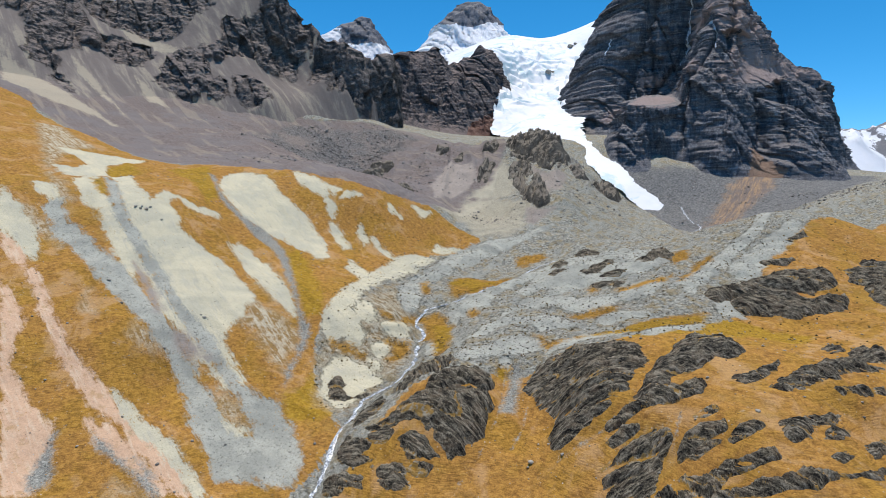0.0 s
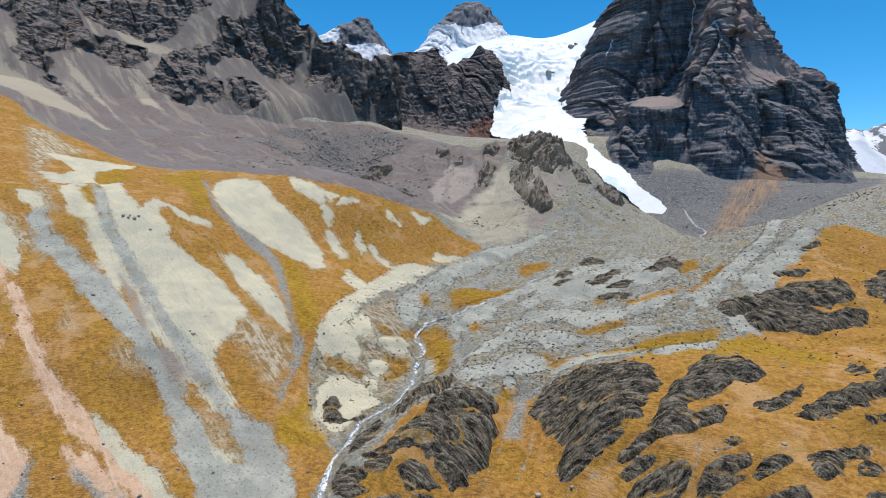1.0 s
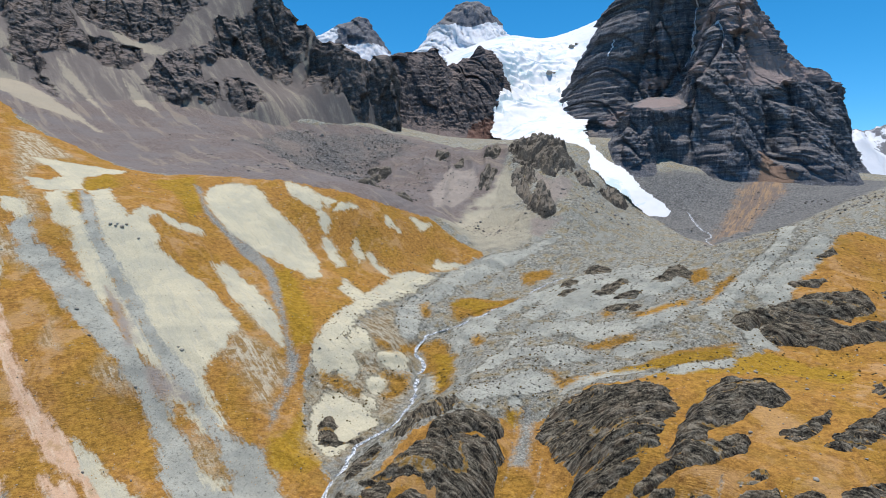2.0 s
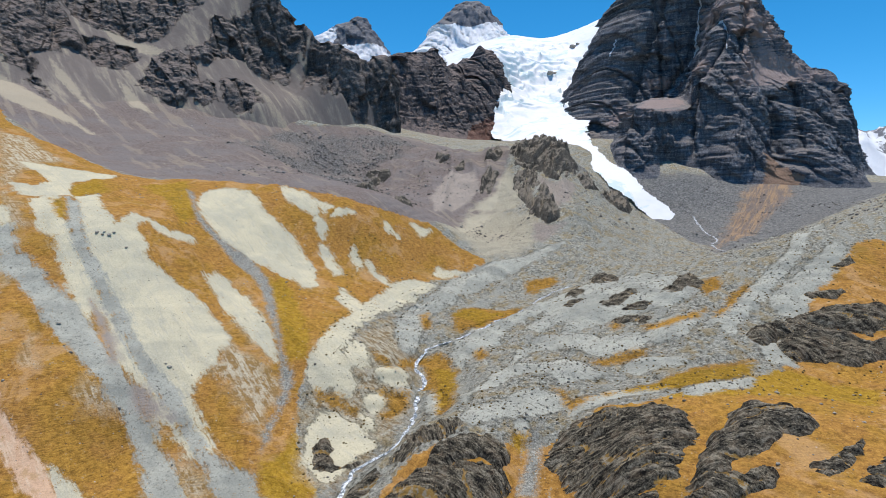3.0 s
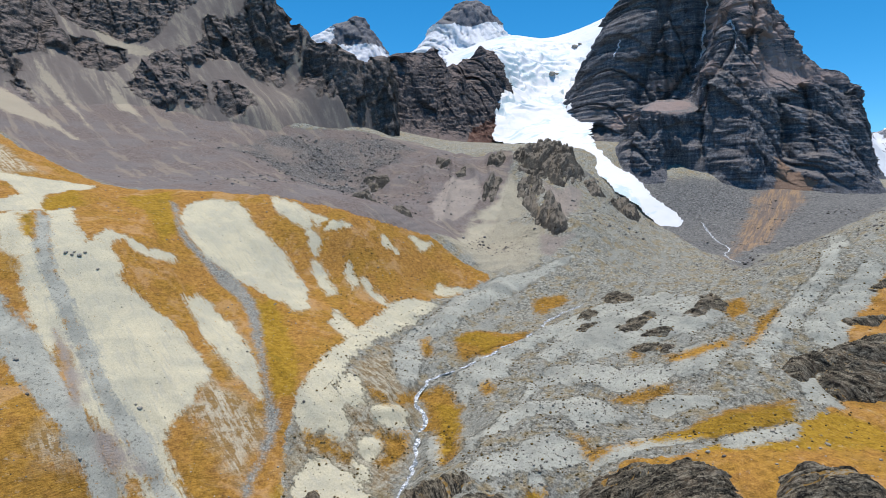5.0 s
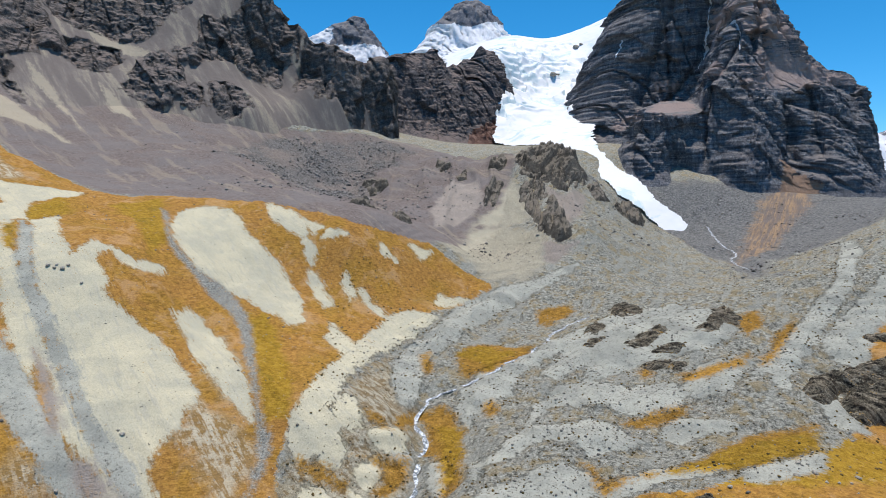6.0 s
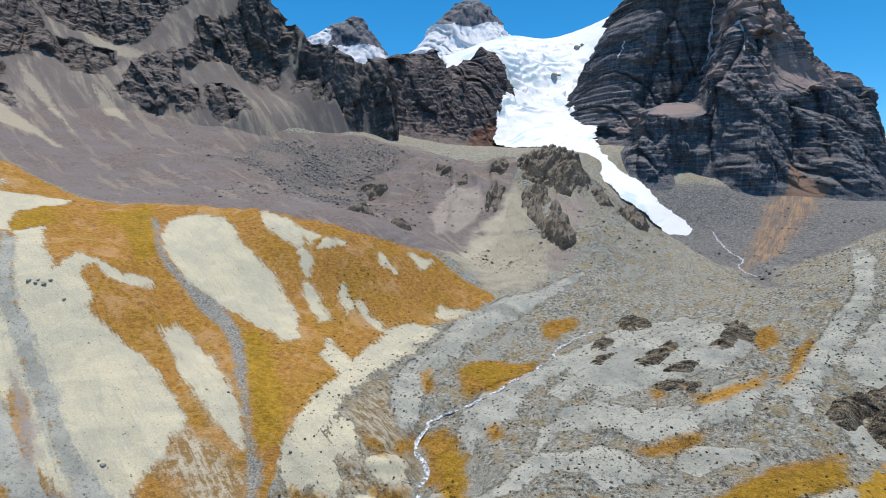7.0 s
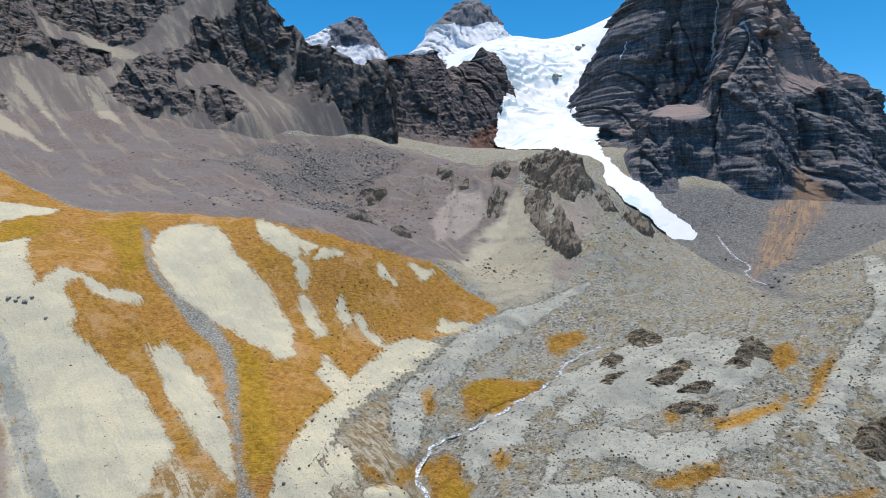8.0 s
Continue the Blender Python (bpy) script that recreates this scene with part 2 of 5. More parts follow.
PALE_SCREE.append([(-292, 454), (-279, 464), (-263, 476), (-240, 476), (-241, 459), (-251, 441), (-234, 408), (-236, 402), (-245, 395), (-249, 392), (-270, 412), (-255, 410), (-256, 430), (-272, 441)])
PALE_SCREE.append([(-248, 372), (-240, 365), (-230, 354), (-226, 344), (-231, 348)])
PALE_SCREE.append([(-182, 374), (-180, 386), (-173, 386), (-176, 375)])
PALE_SCREE.append([(-174, 387), (-161, 385), (-150, 395), (-151, 386), (-162, 380)])
PALE_SCREE.append([(-33, 425), (-18, 437), (-7, 434), (-17, 415), (-30, 397), (-41, 371), (-48, 352), (-50, 329), (-52, 323), (-47, 316), (-42, 308), (-45, 302), (-52, 305), (-61, 305), (-65, 313), (-65, 319), (-62, 331), (-57, 349), (-49, 378), (-42, 408)])
PALE_SCREE.append([(-49, 330), (-42, 332), (-37, 321), (-36, 316), (-40, 315), (-46, 318), (-49, 321)])
PALE_SCREE.append([(-33, 315), (-25, 319), (-19, 319), (-20, 309), (-26, 308), (-31, 311)])
PALE_SCREE.append([(-37, 302), (-30, 305), (-28, 299), (-32, 292), (-35, 297)])
PALE_SCREE.append([(-38, 294), (-32, 289), (-31, 283), (-35, 286)])
PALE_SCREE.append([(-60, 287), (-55, 295), (-48, 294), (-38, 286), (-31, 277), (-29, 272), (-35, 270), (-42, 261), (-46, 257), (-54, 264), (-58, 275)])
PALE_SCREE.append([(-268, 357), (-249, 344), (-235, 334), (-222, 320), (-214, 306), (-225, 314), (-237, 320), (-243, 322)])
PALE_SCREE.append([(-138, 241), (-125, 236), (-110, 229), (-98, 219), (-90, 210), (-92, 210), (-103, 220), (-116, 226), (-123, 228), (-131, 233)])
PALE_SCREE.append([(-256, 370), (-248, 371), (-232, 358), (-237, 357), (-246, 360)])
PALE_SCREE.append([(-122, 273), (-117, 270), (-104, 255), (-96, 249), (-88, 246), (-81, 239), (-84, 236), (-85, 222), (-89, 222), (-93, 230), (-89, 239), (-97, 244), (-108, 257), (-117, 266)])
GREY_SCREE = []
GREY_SCREE.append([(-223, 336), (-222, 342), (-209, 336), (-197, 328), (-183, 318), (-171, 313), (-158, 302), (-148, 292), (-138, 285), (-132, 282), (-129, 277), (-125, 275), (-119, 271), (-114, 266), (-108, 262), (-103, 254), (-99, 249), (-110, 248), (-114, 255), (-119, 263), (-124, 268), (-128, 272), (-134, 274), (-138, 276), (-146, 281), (-155, 286), (-166, 293), (-178, 302), (-195, 318), (-205, 323), (-216, 328)])
GREY_SCREE.append([(-230, 404), (-220, 396), (-199, 364), (-187, 348), (-175, 338), (-161, 324), (-151, 316), (-141, 304), (-131, 296), (-122, 291), (-115, 286), (-106, 278), (-95, 266), (-87, 263), (-81, 260), (-74, 253), (-82, 252), (-88, 257), (-96, 263), (-107, 274), (-116, 281), (-125, 286), (-135, 293), (-147, 305), (-161, 319), (-177, 334), (-189, 345), (-203, 361)])
GREY_SCREE.append([(-26, 354), (-29, 374), (-22, 400), (-7, 419), (5, 456), (26, 474), (48, 486), (72, 500), (96, 511), (90, 502), (60, 478), (33, 456), (16, 436), (4, 405), (-10, 389), (-15, 362), (-16, 345), (-22, 339)])
GREY_SCREE.append([(3, 337), (5, 355), (13, 368), (30, 381), (49, 398), (75, 409), (93, 423), (86, 410), (57, 385), (35, 368), (27, 348), (17, 340), (13, 340), (8, 329)])
GREY_SCREE.append([(75, 409), (93, 423), (112, 425), (132, 419), (143, 401), (150, 381), (135, 365), (120, 358), (105, 358), (89, 358), (73, 353), (63, 351), (67, 368), (49, 353), (45, 362), (57, 382)])
GREY_SCREE.append([(48, 347), (63, 351), (78, 339), (95, 338), (98, 326), (92, 315), (80, 315), (68, 319), (58, 326), (42, 331), (32, 316), (29, 312), (37, 333)])
GREY_SCREE.append([(17, 298), (29, 312), (39, 309), (56, 316), (65, 307), (69, 294), (63, 290), (50, 286), (44, 294), (38, 301), (27, 298), (19, 292), (9, 290), (5, 282), (7, 296)])
GREY_SCREE.append([(2, 264), (9, 273), (20, 278), (30, 283), (40, 283), (46, 278), (47, 272), (43, 267), (32, 266), (24, 266), (15, 264), (8, 260)])
GREY_SCREE.append([(25, 264), (30, 264), (30, 259), (26, 259)])
GREY_SCREE.append([(-9, 305), (-3, 305), (-2, 288), (-6, 275), (-9, 294)])
GREY_SCREE.append([(-26, 306), (-17, 311), (-15, 309), (-18, 301), (-21, 306)])
GREY_SCREE.append([(79, 304), (89, 310), (100, 304), (106, 297), (98, 294), (89, 295), (82, 292), (78, 296)])
GREY_SCREE.append([(98, 329), (115, 346), (130, 345), (134, 341), (110, 317), (101, 321)])
GREY_SCREE.append([(129, 331), (141, 345), (166, 365), (189, 384), (213, 403), (371, 631), (320, 535), (213, 392), (188, 371), (163, 348), (141, 326), (134, 314), (136, 329)])
GREY_SCREE.append([(173, 354), (194, 370), (213, 381), (236, 397), (238, 389), (212, 364), (189, 346), (177, 331), (172, 337), (171, 345)])
GREY_SCREE.append([(144, 308), (157, 320), (155, 306), (153, 295), (143, 294)])
GREY_SCREE.append([(53, 271), (58, 272), (72, 274), (88, 270), (87, 267), (72, 266), (61, 265), (48, 264), (46, 267)])
GREY_SCREE.append([(91, 264), (98, 265), (115, 273), (122, 273), (116, 264), (100, 255), (91, 259)])
GREY_SCREE.append([(-117, 263), (-115, 266), (-110, 262), (-104, 255), (-98, 249), (-93, 244), (-85, 241), (-80, 241), (-80, 261), (-76, 260), (-71, 253), (-65, 244), (-59, 233), (-59, 225), (-59, 219), (-66, 218), (-76, 221), (-85, 221), (-88, 221), (-93, 229), (-100, 236), (-108, 244), (-112, 254)])
GREY_SCREE.append([(-236, 349), (-233, 358), (-220, 342), (-201, 326), (-177, 307), (-177, 300), (-193, 315), (-214, 329)])
GREY_SCREE.append([(-94, 262), (-89, 263), (-80, 261), (-79, 247), (-86, 254)])
GRAVEL = []
GRAVEL.append([(-185, 467), (-176, 459), (-162, 428), (-150, 417), (-138, 407), (-125, 406), (-113, 399), (-101, 382), (-89, 348), (-83, 332), (-77, 318), (-72, 313), (-71, 302), (-73, 295), (-74, 286), (-74, 275), (-75, 272), (-77, 283), (-75, 294), (-75, 303), (-79, 316), (-85, 332), (-93, 348), (-104, 373), (-114, 387), (-127, 394), (-140, 404), (-152, 412), (-161, 423)])
GRAVEL.append([(31, 261), (35, 261), (35, 255), (32, 244), (29, 233), (23, 233), (27, 242), (29, 252)])
GRAVEL.append([(-137, 221), (-130, 217), (-121, 214), (-115, 212), (-108, 210), (-104, 206), (-108, 206), (-115, 209), (-122, 211), (-131, 216)])
GRAVEL.append([(-118, 217), (-113, 215), (-108, 212), (-111, 212)])
GRAVEL.append([(-150, 216), (-149, 219), (-145, 211), (-140, 200), (-143, 194), (-149, 202), (-149, 210)])
MAUVE_SCREE = []
MAUVE_SCREE.append([(-170, 321), (-159, 313), (-146, 298), (-140, 290), (-142, 287), (-153, 300), (-163, 311)])
MAUVE_SCREE.append([(-131, 282), (-128, 286), (-115, 279), (-112, 278), (-118, 276), (-125, 276), (-129, 278)])
MAUVE_SCREE.append([(101, 682), (118, 660), (135, 684), (142, 675), (110, 580), (97, 550), (95, 568), (104, 646)])
MAUVE_SCREE.append([(77, 547), (89, 535), (102, 539), (79, 512), (73, 519)])
MAUVE_SCREE.append([(3, 720), (35, 711), (38, 661), (14, 631), (-8, 597), (-14, 641)])
PINK_SCREE = []
PINK_SCREE.append([(-244, 324), (-237, 320), (-225, 314), (-211, 296), (-210, 301), (-200, 291), (-184, 274), (-176, 266), (-163, 254), (-151, 246), (-139, 240), (-130, 234), (-117, 229), (-105, 223), (-98, 218), (-92, 210), (-99, 208), (-108, 213), (-114, 217), (-120, 219), (-128, 227), (-138, 230), (-145, 232), (-151, 238), (-161, 245), (-171, 254), (-179, 262), (-187, 269), (-199, 283), (-212, 295), (-229, 306), (-233, 308)])
PINK_SCREE.append([(-216, 284), (-207, 279), (-190, 264), (-188, 255), (-182, 242), (-173, 235), (-164, 229), (-157, 224), (-152, 222), (-146, 213), (-145, 207), (-141, 194), (-152, 193)])
PINK_SCREE.append([(-142, 226), (-131, 225), (-119, 220), (-105, 212), (-99, 208), (-107, 206), (-115, 209), (-124, 213), (-134, 218)])
STREAKY = []
STREAKY.append([(-106, 322), (-97, 317), (-85, 312), (-76, 307), (-76, 299), (-78, 289), (-76, 277), (-81, 280), (-87, 285), (-95, 295), (-102, 298), (-108, 302), (-105, 306)])
STREAKY.append([(-148, 270), (-146, 279), (-137, 276), (-131, 272), (-141, 265), (-144, 267)])
STREAKY.append([(-125, 370), (-109, 364), (-93, 342), (-81, 318), (-86, 318), (-101, 330), (-115, 345), (-125, 357)])
STREAKY.append([(-178, 291), (-165, 275), (-175, 277)])
STREAKY.append([(-402, 584), (-325, 515), (-279, 483), (-287, 458), (-273, 417), (-271, 404)])
STREAKY.append([(-271, 404), (-243, 378), (-225, 360), (-232, 357), (-242, 364)])
STREAKY.append([(-64, 294), (-62, 305), (-52, 321), (-44, 346), (-29, 383), (-17, 356), (-17, 326), (-17, 292), (-29, 271), (-39, 258), (-46, 252), (-55, 260), (-61, 275)])
STREAKY.append([(-252, 344), (-240, 346), (-224, 336), (-208, 320), (-221, 326), (-234, 331)])
STREAKY.append([(-99, 262), (-85, 249), (-80, 241), (-88, 244), (-97, 250), (-107, 262)])
STREAKY.append([(-120, 206), (-107, 204), (-117, 200)])
GOLD_GRASS = []
GOLD_GRASS.append([(-107, 391), (-100, 388), (-99, 396), (-88, 380), (-76, 354), (-68, 332), (-68, 319), (-76, 319), (-82, 332), (-89, 348), (-100, 376)])
GOLD_GRASS.append([(-65, 284), (-67, 275), (-74, 266), (-71, 253), (-42, 247), (-45, 252), (-54, 260), (-59, 275), (-63, 287)])
GOLD_GRASS.append([(-6, 332), (3, 331), (5, 314), (0, 288), (-5, 281), (-4, 309)])
GOLD_GRASS.append([(24, 258), (29, 258), (27, 252), (24, 253)])
GOLD_GRASS.append([(4, 391), (22, 404), (38, 397), (20, 374)])
GOLD_GRASS.append([(65, 271), (96, 282), (132, 292), (153, 290), (177, 277), (159, 253), (135, 260), (103, 249), (82, 258)])
GOLD_GRASS.append([(-213, 458), (-192, 484), (-161, 423), (-160, 399), (-189, 440)])
GOLD_GRASS.append([(-245, 427), (-241, 459), (-222, 432), (-229, 407)])
GOLD_GRASS.append([(-237, 398), (-232, 402), (-210, 369), (-214, 368)])
GRASS_PATCHES = []
GRASS_PATCHES.append([(4, 391), (15, 403), (29, 412), (46, 400), (33, 380), (20, 372), (10, 369), (5, 372)])
GRASS_PATCHES.append([(-25, 324), (-20, 337), (-16, 340), (-17, 331), (-21, 320)])
GRASS_PATCHES.append([(-15, 341), (-3, 346), (1, 338), (5, 326), (4, 306), (2, 281), (-4, 278), (-5, 305), (-11, 315), (-10, 329)])
GRASS_PATCHES.append([(-39, 305), (-29, 306), (-21, 308), (-17, 308), (-18, 295), (-25, 288), (-30, 292), (-26, 300), (-31, 305)])
GRASS_PATCHES.append([(-60, 305), (-49, 302), (-41, 298), (-40, 294), (-48, 295), (-56, 299)])
GRASS_PATCHES.append([(45, 284), (49, 280), (49, 272), (46, 274)])
GRASS_PATCHES.append([(69, 313), (82, 315), (97, 318), (93, 312), (81, 307), (73, 309), (67, 310)])
GRASS_PATCHES.append([(102, 341), (129, 343), (139, 352), (130, 340), (112, 331), (100, 332)])
GRASS_PATCHES.append([(151, 390), (165, 395), (159, 377), (144, 365)])
GRASS_PATCHES.append([(136, 338), (161, 368), (175, 376), (166, 365), (141, 338)])
GRASS_PATCHES.append([(57, 456), (76, 461), (80, 450), (62, 435), (55, 439)])
GRASS_PATCHES.append([(47, 272), (70, 272), (94, 283), (109, 291), (134, 295), (124, 277), (98, 265), (75, 269), (58, 271), (48, 266)])
GRASS_PATCHES.append([(-16, 388), (-10, 394), (-8, 378), (-12, 368)])
GRASS_PATCHES.append([(-39, 326), (-28, 322), (-24, 316), (-33, 319)])
GRASS_PATCHES.append([(-235, 394), (-230, 399), (-209, 368), (-214, 368)])
GRASS_PATCHES.append([(-216, 355), (-206, 352), (-200, 344), (-206, 347)])
GRASS_PATCHES.append([(87, 354), (93, 355), (92, 347), (87, 345)])
GRASS_PATCHES.append([(15, 342), (19, 343), (21, 334), (16, 331)])
GRASS_PATCHES.append([(24, 259), (30, 259), (28, 252), (23, 250)])
SAND_SCREE = []
SAND_SCREE.append([(-1, 517), (25, 624), (52, 621), (77, 599), (79, 545), (73, 519), (63, 501), (40, 492), (31, 484), (19, 507)])
SAND_SCREE.append([(57, 669), (72, 702), (77, 664), (74, 617), (36, 624), (25, 629), (49, 651)])
SLATE_SCREE = []
SLATE_SCREE.append([(145, 717), (282, 962), (315, 894), (367, 865), (369, 803), (335, 692), (201, 441), (274, 641), (305, 806), (258, 894)])
SLATE_SCREE.append([(255, 700), (330, 650), (420, 660), (560, 760), (640, 880), (420, 905), (300, 935), (275, 850)])
RUST_FAN = []
RUST_FAN.append([(599, 1087), (502, 895), (453, 817), (398, 763), (332, 698), (281, 649), (358, 778), (409, 824), (470, 895)])

# ---- materials ----
class Shader:
    """Short names for the nodes of one material."""

    def __init__(self, name):
        self.material = bpy.data.materials.new(name)
        self.material.use_nodes = True
        self.nodes, self.links = self.material.node_tree.nodes, self.material.node_tree.links
        self.bsdf = self.nodes["Principled BSDF"]
        self.geometry = self.nodes.new("ShaderNodeNewGeometry")
        self.place = self.geometry.outputs["Position"]

    def put(self, value, socket):
        if isinstance(value, bpy.types.NodeSocket):
            self.links.new(value, socket)
        elif isinstance(value, tuple) and len(value) == 3 and socket.type == "RGBA":
            socket.default_value = (*value, 1)
        else:
            socket.default_value = value

    def sums(self, kind, a, b=0.0, c=0.0):
        n = self.nodes.new("ShaderNodeMath")
        n.operation = kind
        for value, socket in zip((a, b, c), n.inputs):
            self.put(value, socket)
        return n.outputs[0]

    def field(self, key):
        n = self.nodes.new("ShaderNodeAttribute")
        n.attribute_name = key
        return n.outputs["Fac"]

    def noise(self, size, detail=4.0, rough=0.55, where=None, warp=0.0):
        n = self.nodes.new("ShaderNodeTexNoise")
        n.inputs["Scale"].default_value, n.inputs["Detail"].default_value = 1.0 / size, detail
        n.inputs["Roughness"].default_value, n.inputs["Distortion"].default_value = rough, warp
        self.links.new(where or self.place, n.inputs["Vector"])
        return n.outputs["Fac"]

    def cells(self, size, what="Distance", where=None, feature="F1"):
        n = self.nodes.new("ShaderNodeTexVoronoi")
        n.feature = feature
        n.inputs["Scale"].default_value = 1.0 / size
        self.links.new(where or self.place, n.inputs["Vector"])
        return n.outputs[what]

    def mapped(self, scale, turn=(0, 0, 0)):
        n = self.nodes.new("ShaderNodeMapping")
        n.vector_type = "TEXTURE"
        n.inputs["Scale"].default_value = scale
        n.inputs["Rotation"].default_value = [radians(a) for a in turn]
        self.links.new(self.place, n.inputs["Vector"])
        return n.outputs[0]

    def ease(self, value, low, high, a=0.0, b=1.0):
        n = self.nodes.new("ShaderNodeMapRange")
        n.interpolation_type = "SMOOTHSTEP"
        for v, socket in zip((value, low, high, a, b), n.inputs):
            self.put(v, socket)
        return n.outputs[0]

    def mix(self, share, a, b, kind="MIX"):
        n = self.nodes.new("ShaderNodeMix")
        n.data_type, n.blend_type = "RGBA", kind
        self.put(share, n.inputs[0])
        self.put(a, n.inputs[6])
        self.put(b, n.inputs[7])
        return n.outputs[2]

    def ramp(self, value, *stops):
        n = self.nodes.new("ShaderNodeValToRGB")
        e = n.color_ramp.elements
        while len(e) < len(stops):
            e.new(0.5)
        for el, (at, colour) in zip(e, stops):
            el.position, el.color = at, (*colour, 1)
        self.links.new(value, n.inputs[0])
        return n.outputs[0]

    def upness(self):
        n = self.nodes.new("ShaderNodeSeparateXYZ")
        self.links.new(self.geometry.outputs["Normal"], n.inputs[0])
        return n.outputs[2]

    def finish(self, colour, roughness=0.9, bumps=(), specular=0.25):
        self.put(colour, self.bsdf.inputs["Base Color"])
        self.put(roughness, self.bsdf.inputs["Roughness"])
        self.bsdf.inputs["Specular IOR Level"].default_value = specular
        last = None
        for value, distance, strength in bumps:
            n = self.nodes.new("ShaderNodeBump")
            n.inputs["Distance"].default_value, n.inputs["Strength"].default_value = distance, strength
            self.links.new(value, n.inputs["Height"])
            if last is not None:
                self.links.new(last, n.inputs["Normal"])
            last = n.outputs[0]
        if last is not None:
            self.links.new(last, self.bsdf.inputs["Normal"])
        return self.material


def cover(s, key, wander, fine, soft=0.5, lines=None, coarse=7.0, grow=0.0):
    """Where a ground cover lies: its distance field, frayed by coarse and fine noise."""
    d = s.sums("ADD", s.sums("ADD", s.field(key), grow), s.sums("MULTIPLY", s.sums("SUBTRACT", s.noise(coarse, 5, 0.6), 0.5), wander))
    if lines is not None:
        d = s.sums("ADD", d, s.sums("MULTIPLY", s.sums("SUBTRACT", lines, 0.5), wander))
    d = s.sums("ADD", d, s.sums("MULTIPLY", s.sums("SUBTRACT", s.noise(1.1, 4, 0.7), 0.5), fine))
    return s.ease(d, -soft, soft)


def ground_material():
    s = Shader("valley_ground")
    fall = s.mapped((1.5, 16.0, 7.0), (0, 0, 47))      # long lumps that run down the west slope
    streaks = s.noise(1.0, 6, 0.65, fall)
    paths = s.noise(1.0, 4, 0.6, s.mapped((3.2, 3.2, 0.42)), 0.2)      # terracettes: level lines trodden into steep turf
    fine, mid, big = s.noise(0.6, 6, 0.75), s.noise(5, 5, 0.6), s.noise(40, 4, 0.55)
    broad_patch = s.noise(17, 5, 0.6, None, 0.4)
    # rubble between the lobes: grey stones, brown earth and dry turf
    rubble = s.ramp(s.noise(1.9, 8, 0.82), (0.40, (0.070, 0.068, 0.054)), (0.49, (0.270, 0.267, 0.224)), (0.60, (0.49, 0.482, 0.412)))
    rubble = s.mix(s.ease(s.noise(9, 7, 0.75), 0.49, 0.58, 0, 0.65), rubble, s.mix(fine, (0.22, 0.165, 0.070), (0.42, 0.33, 0.18)))
    runs = s.noise(1.0, 6, 0.65, s.mapped((6.0, 50.0, 25.0), (0, 0, -28)))
    rubble = s.mix(s.ease(runs, 0.52, 0.62, 0, 0.8), rubble, s.mix(fine, (0.24, 0.243, 0.208), (0.43, 0.430, 0.372)))
    # purple scree
    purple = s.ramp(s.noise(2.2, 8, 0.75), (0.34, (0.118, 0.095, 0.085)), (0.5, (0.185, 0.153, 0.137)), (0.66, (0.25, 0.212, 0.190)))
    tan = s.mix(fine, (0.26, 0.215, 0.165), (0.36, 0.31, 0.235))
    broad = s.noise(1.0, 5, 0.55, s.mapped((10.0, 90.0, 60.0), (0, 0, 46)), 0.3)
    purple = s.mix(s.ease(big, 0.42, 0.62, 0, 0.6), purple, s.mix(fine, (0.165, 0.150, 0.142), (0.235, 0.215, 0.205)))
    purple = s.mix(s.ease(broad, 0.54, 0.64, 0, 0.55), purple, tan)
    purple = s.mix(cover(s, "tan", 12, 5, 3.0, streaks, 11.0), purple, s.mix(fine, (0.34, 0.295, 0.22), (0.44, 0.385, 0.29)))
    # pale, grey, pink, mauve and rusty scree
    pale = s.mix(s.ease(broad_patch, 0.38, 0.62), (0.49, 0.462, 0.342), (0.58, 0.530, 0.372))
    pale = s.mix(s.ease(streaks, 0.50, 0.68, 0, 0.5), pale, (0.40, 0.385, 0.325))
    pale = s.mix(s.ease(s.noise(0.8, 5, 0.8), 0.56, 0.66, 0, 0.45), pale, (0.24, 0.22, 0.18))
    grey = s.mix(s.ease(broad_patch, 0.36, 0.62), (0.30, 0.305, 0.262), (0.405, 0.405, 0.342))
    grey = s.mix(s.ease(s.noise(1.5, 7, 0.82), 0.53, 0.62, 0, 0.75), grey, (0.12, 0.118, 0.10))
    grey = s.mix(s.ease(streaks, 0.55, 0.75, 0, 0.4), grey, (0.44, 0.43, 0.38))
    mauve = s.mix(mid, (0.27, 0.230, 0.195), (0.37, 0.325, 0.28))
    pink = s.mix(s.noise(3.5, 6, 0.7), (0.50, 0.315, 0.195), (0.66, 0.465, 0.32))
    pink = s.mix(s.ease(streaks, 0.48, 0.66, 0, 0.7), pink, (0.64, 0.50, 0.355))
    pink = s.mix(s.ease(s.noise(6, 6, 0.75), 0.54, 0.64, 0, 0.7), pink, s.mix(fine, (0.33, 0.20, 0.075), (0.52, 0.36, 0.20)))
    rusty = s.mix(s.ease(s.noise(1.0, 6, 0.7, s.mapped((5.0, 60.0, 40.0), (0, 0, -35))), 0.42, 0.6), (0.20, 0.165, 0.145), (0.36, 0.25, 0.155))
    slate = s.ramp(s.noise(3.0, 8, 0.75), (0.36, (0.085, 0.087, 0.088)), (0.5, (0.175, 0.176, 0.170)), (0.64, (0.29, 0.288, 0.272)))
    # grass
    soft = s.sums("ADD", s.sums("MULTIPLY", fine, 0.30), s.sums("ADD", s.sums("MULTIPLY", s.noise(2.2, 5, 0.65), 0.28), s.sums("ADD", s.sums("MULTIPLY", streaks, 0.10), s.sums("MULTIPLY", paths, 0.24))))
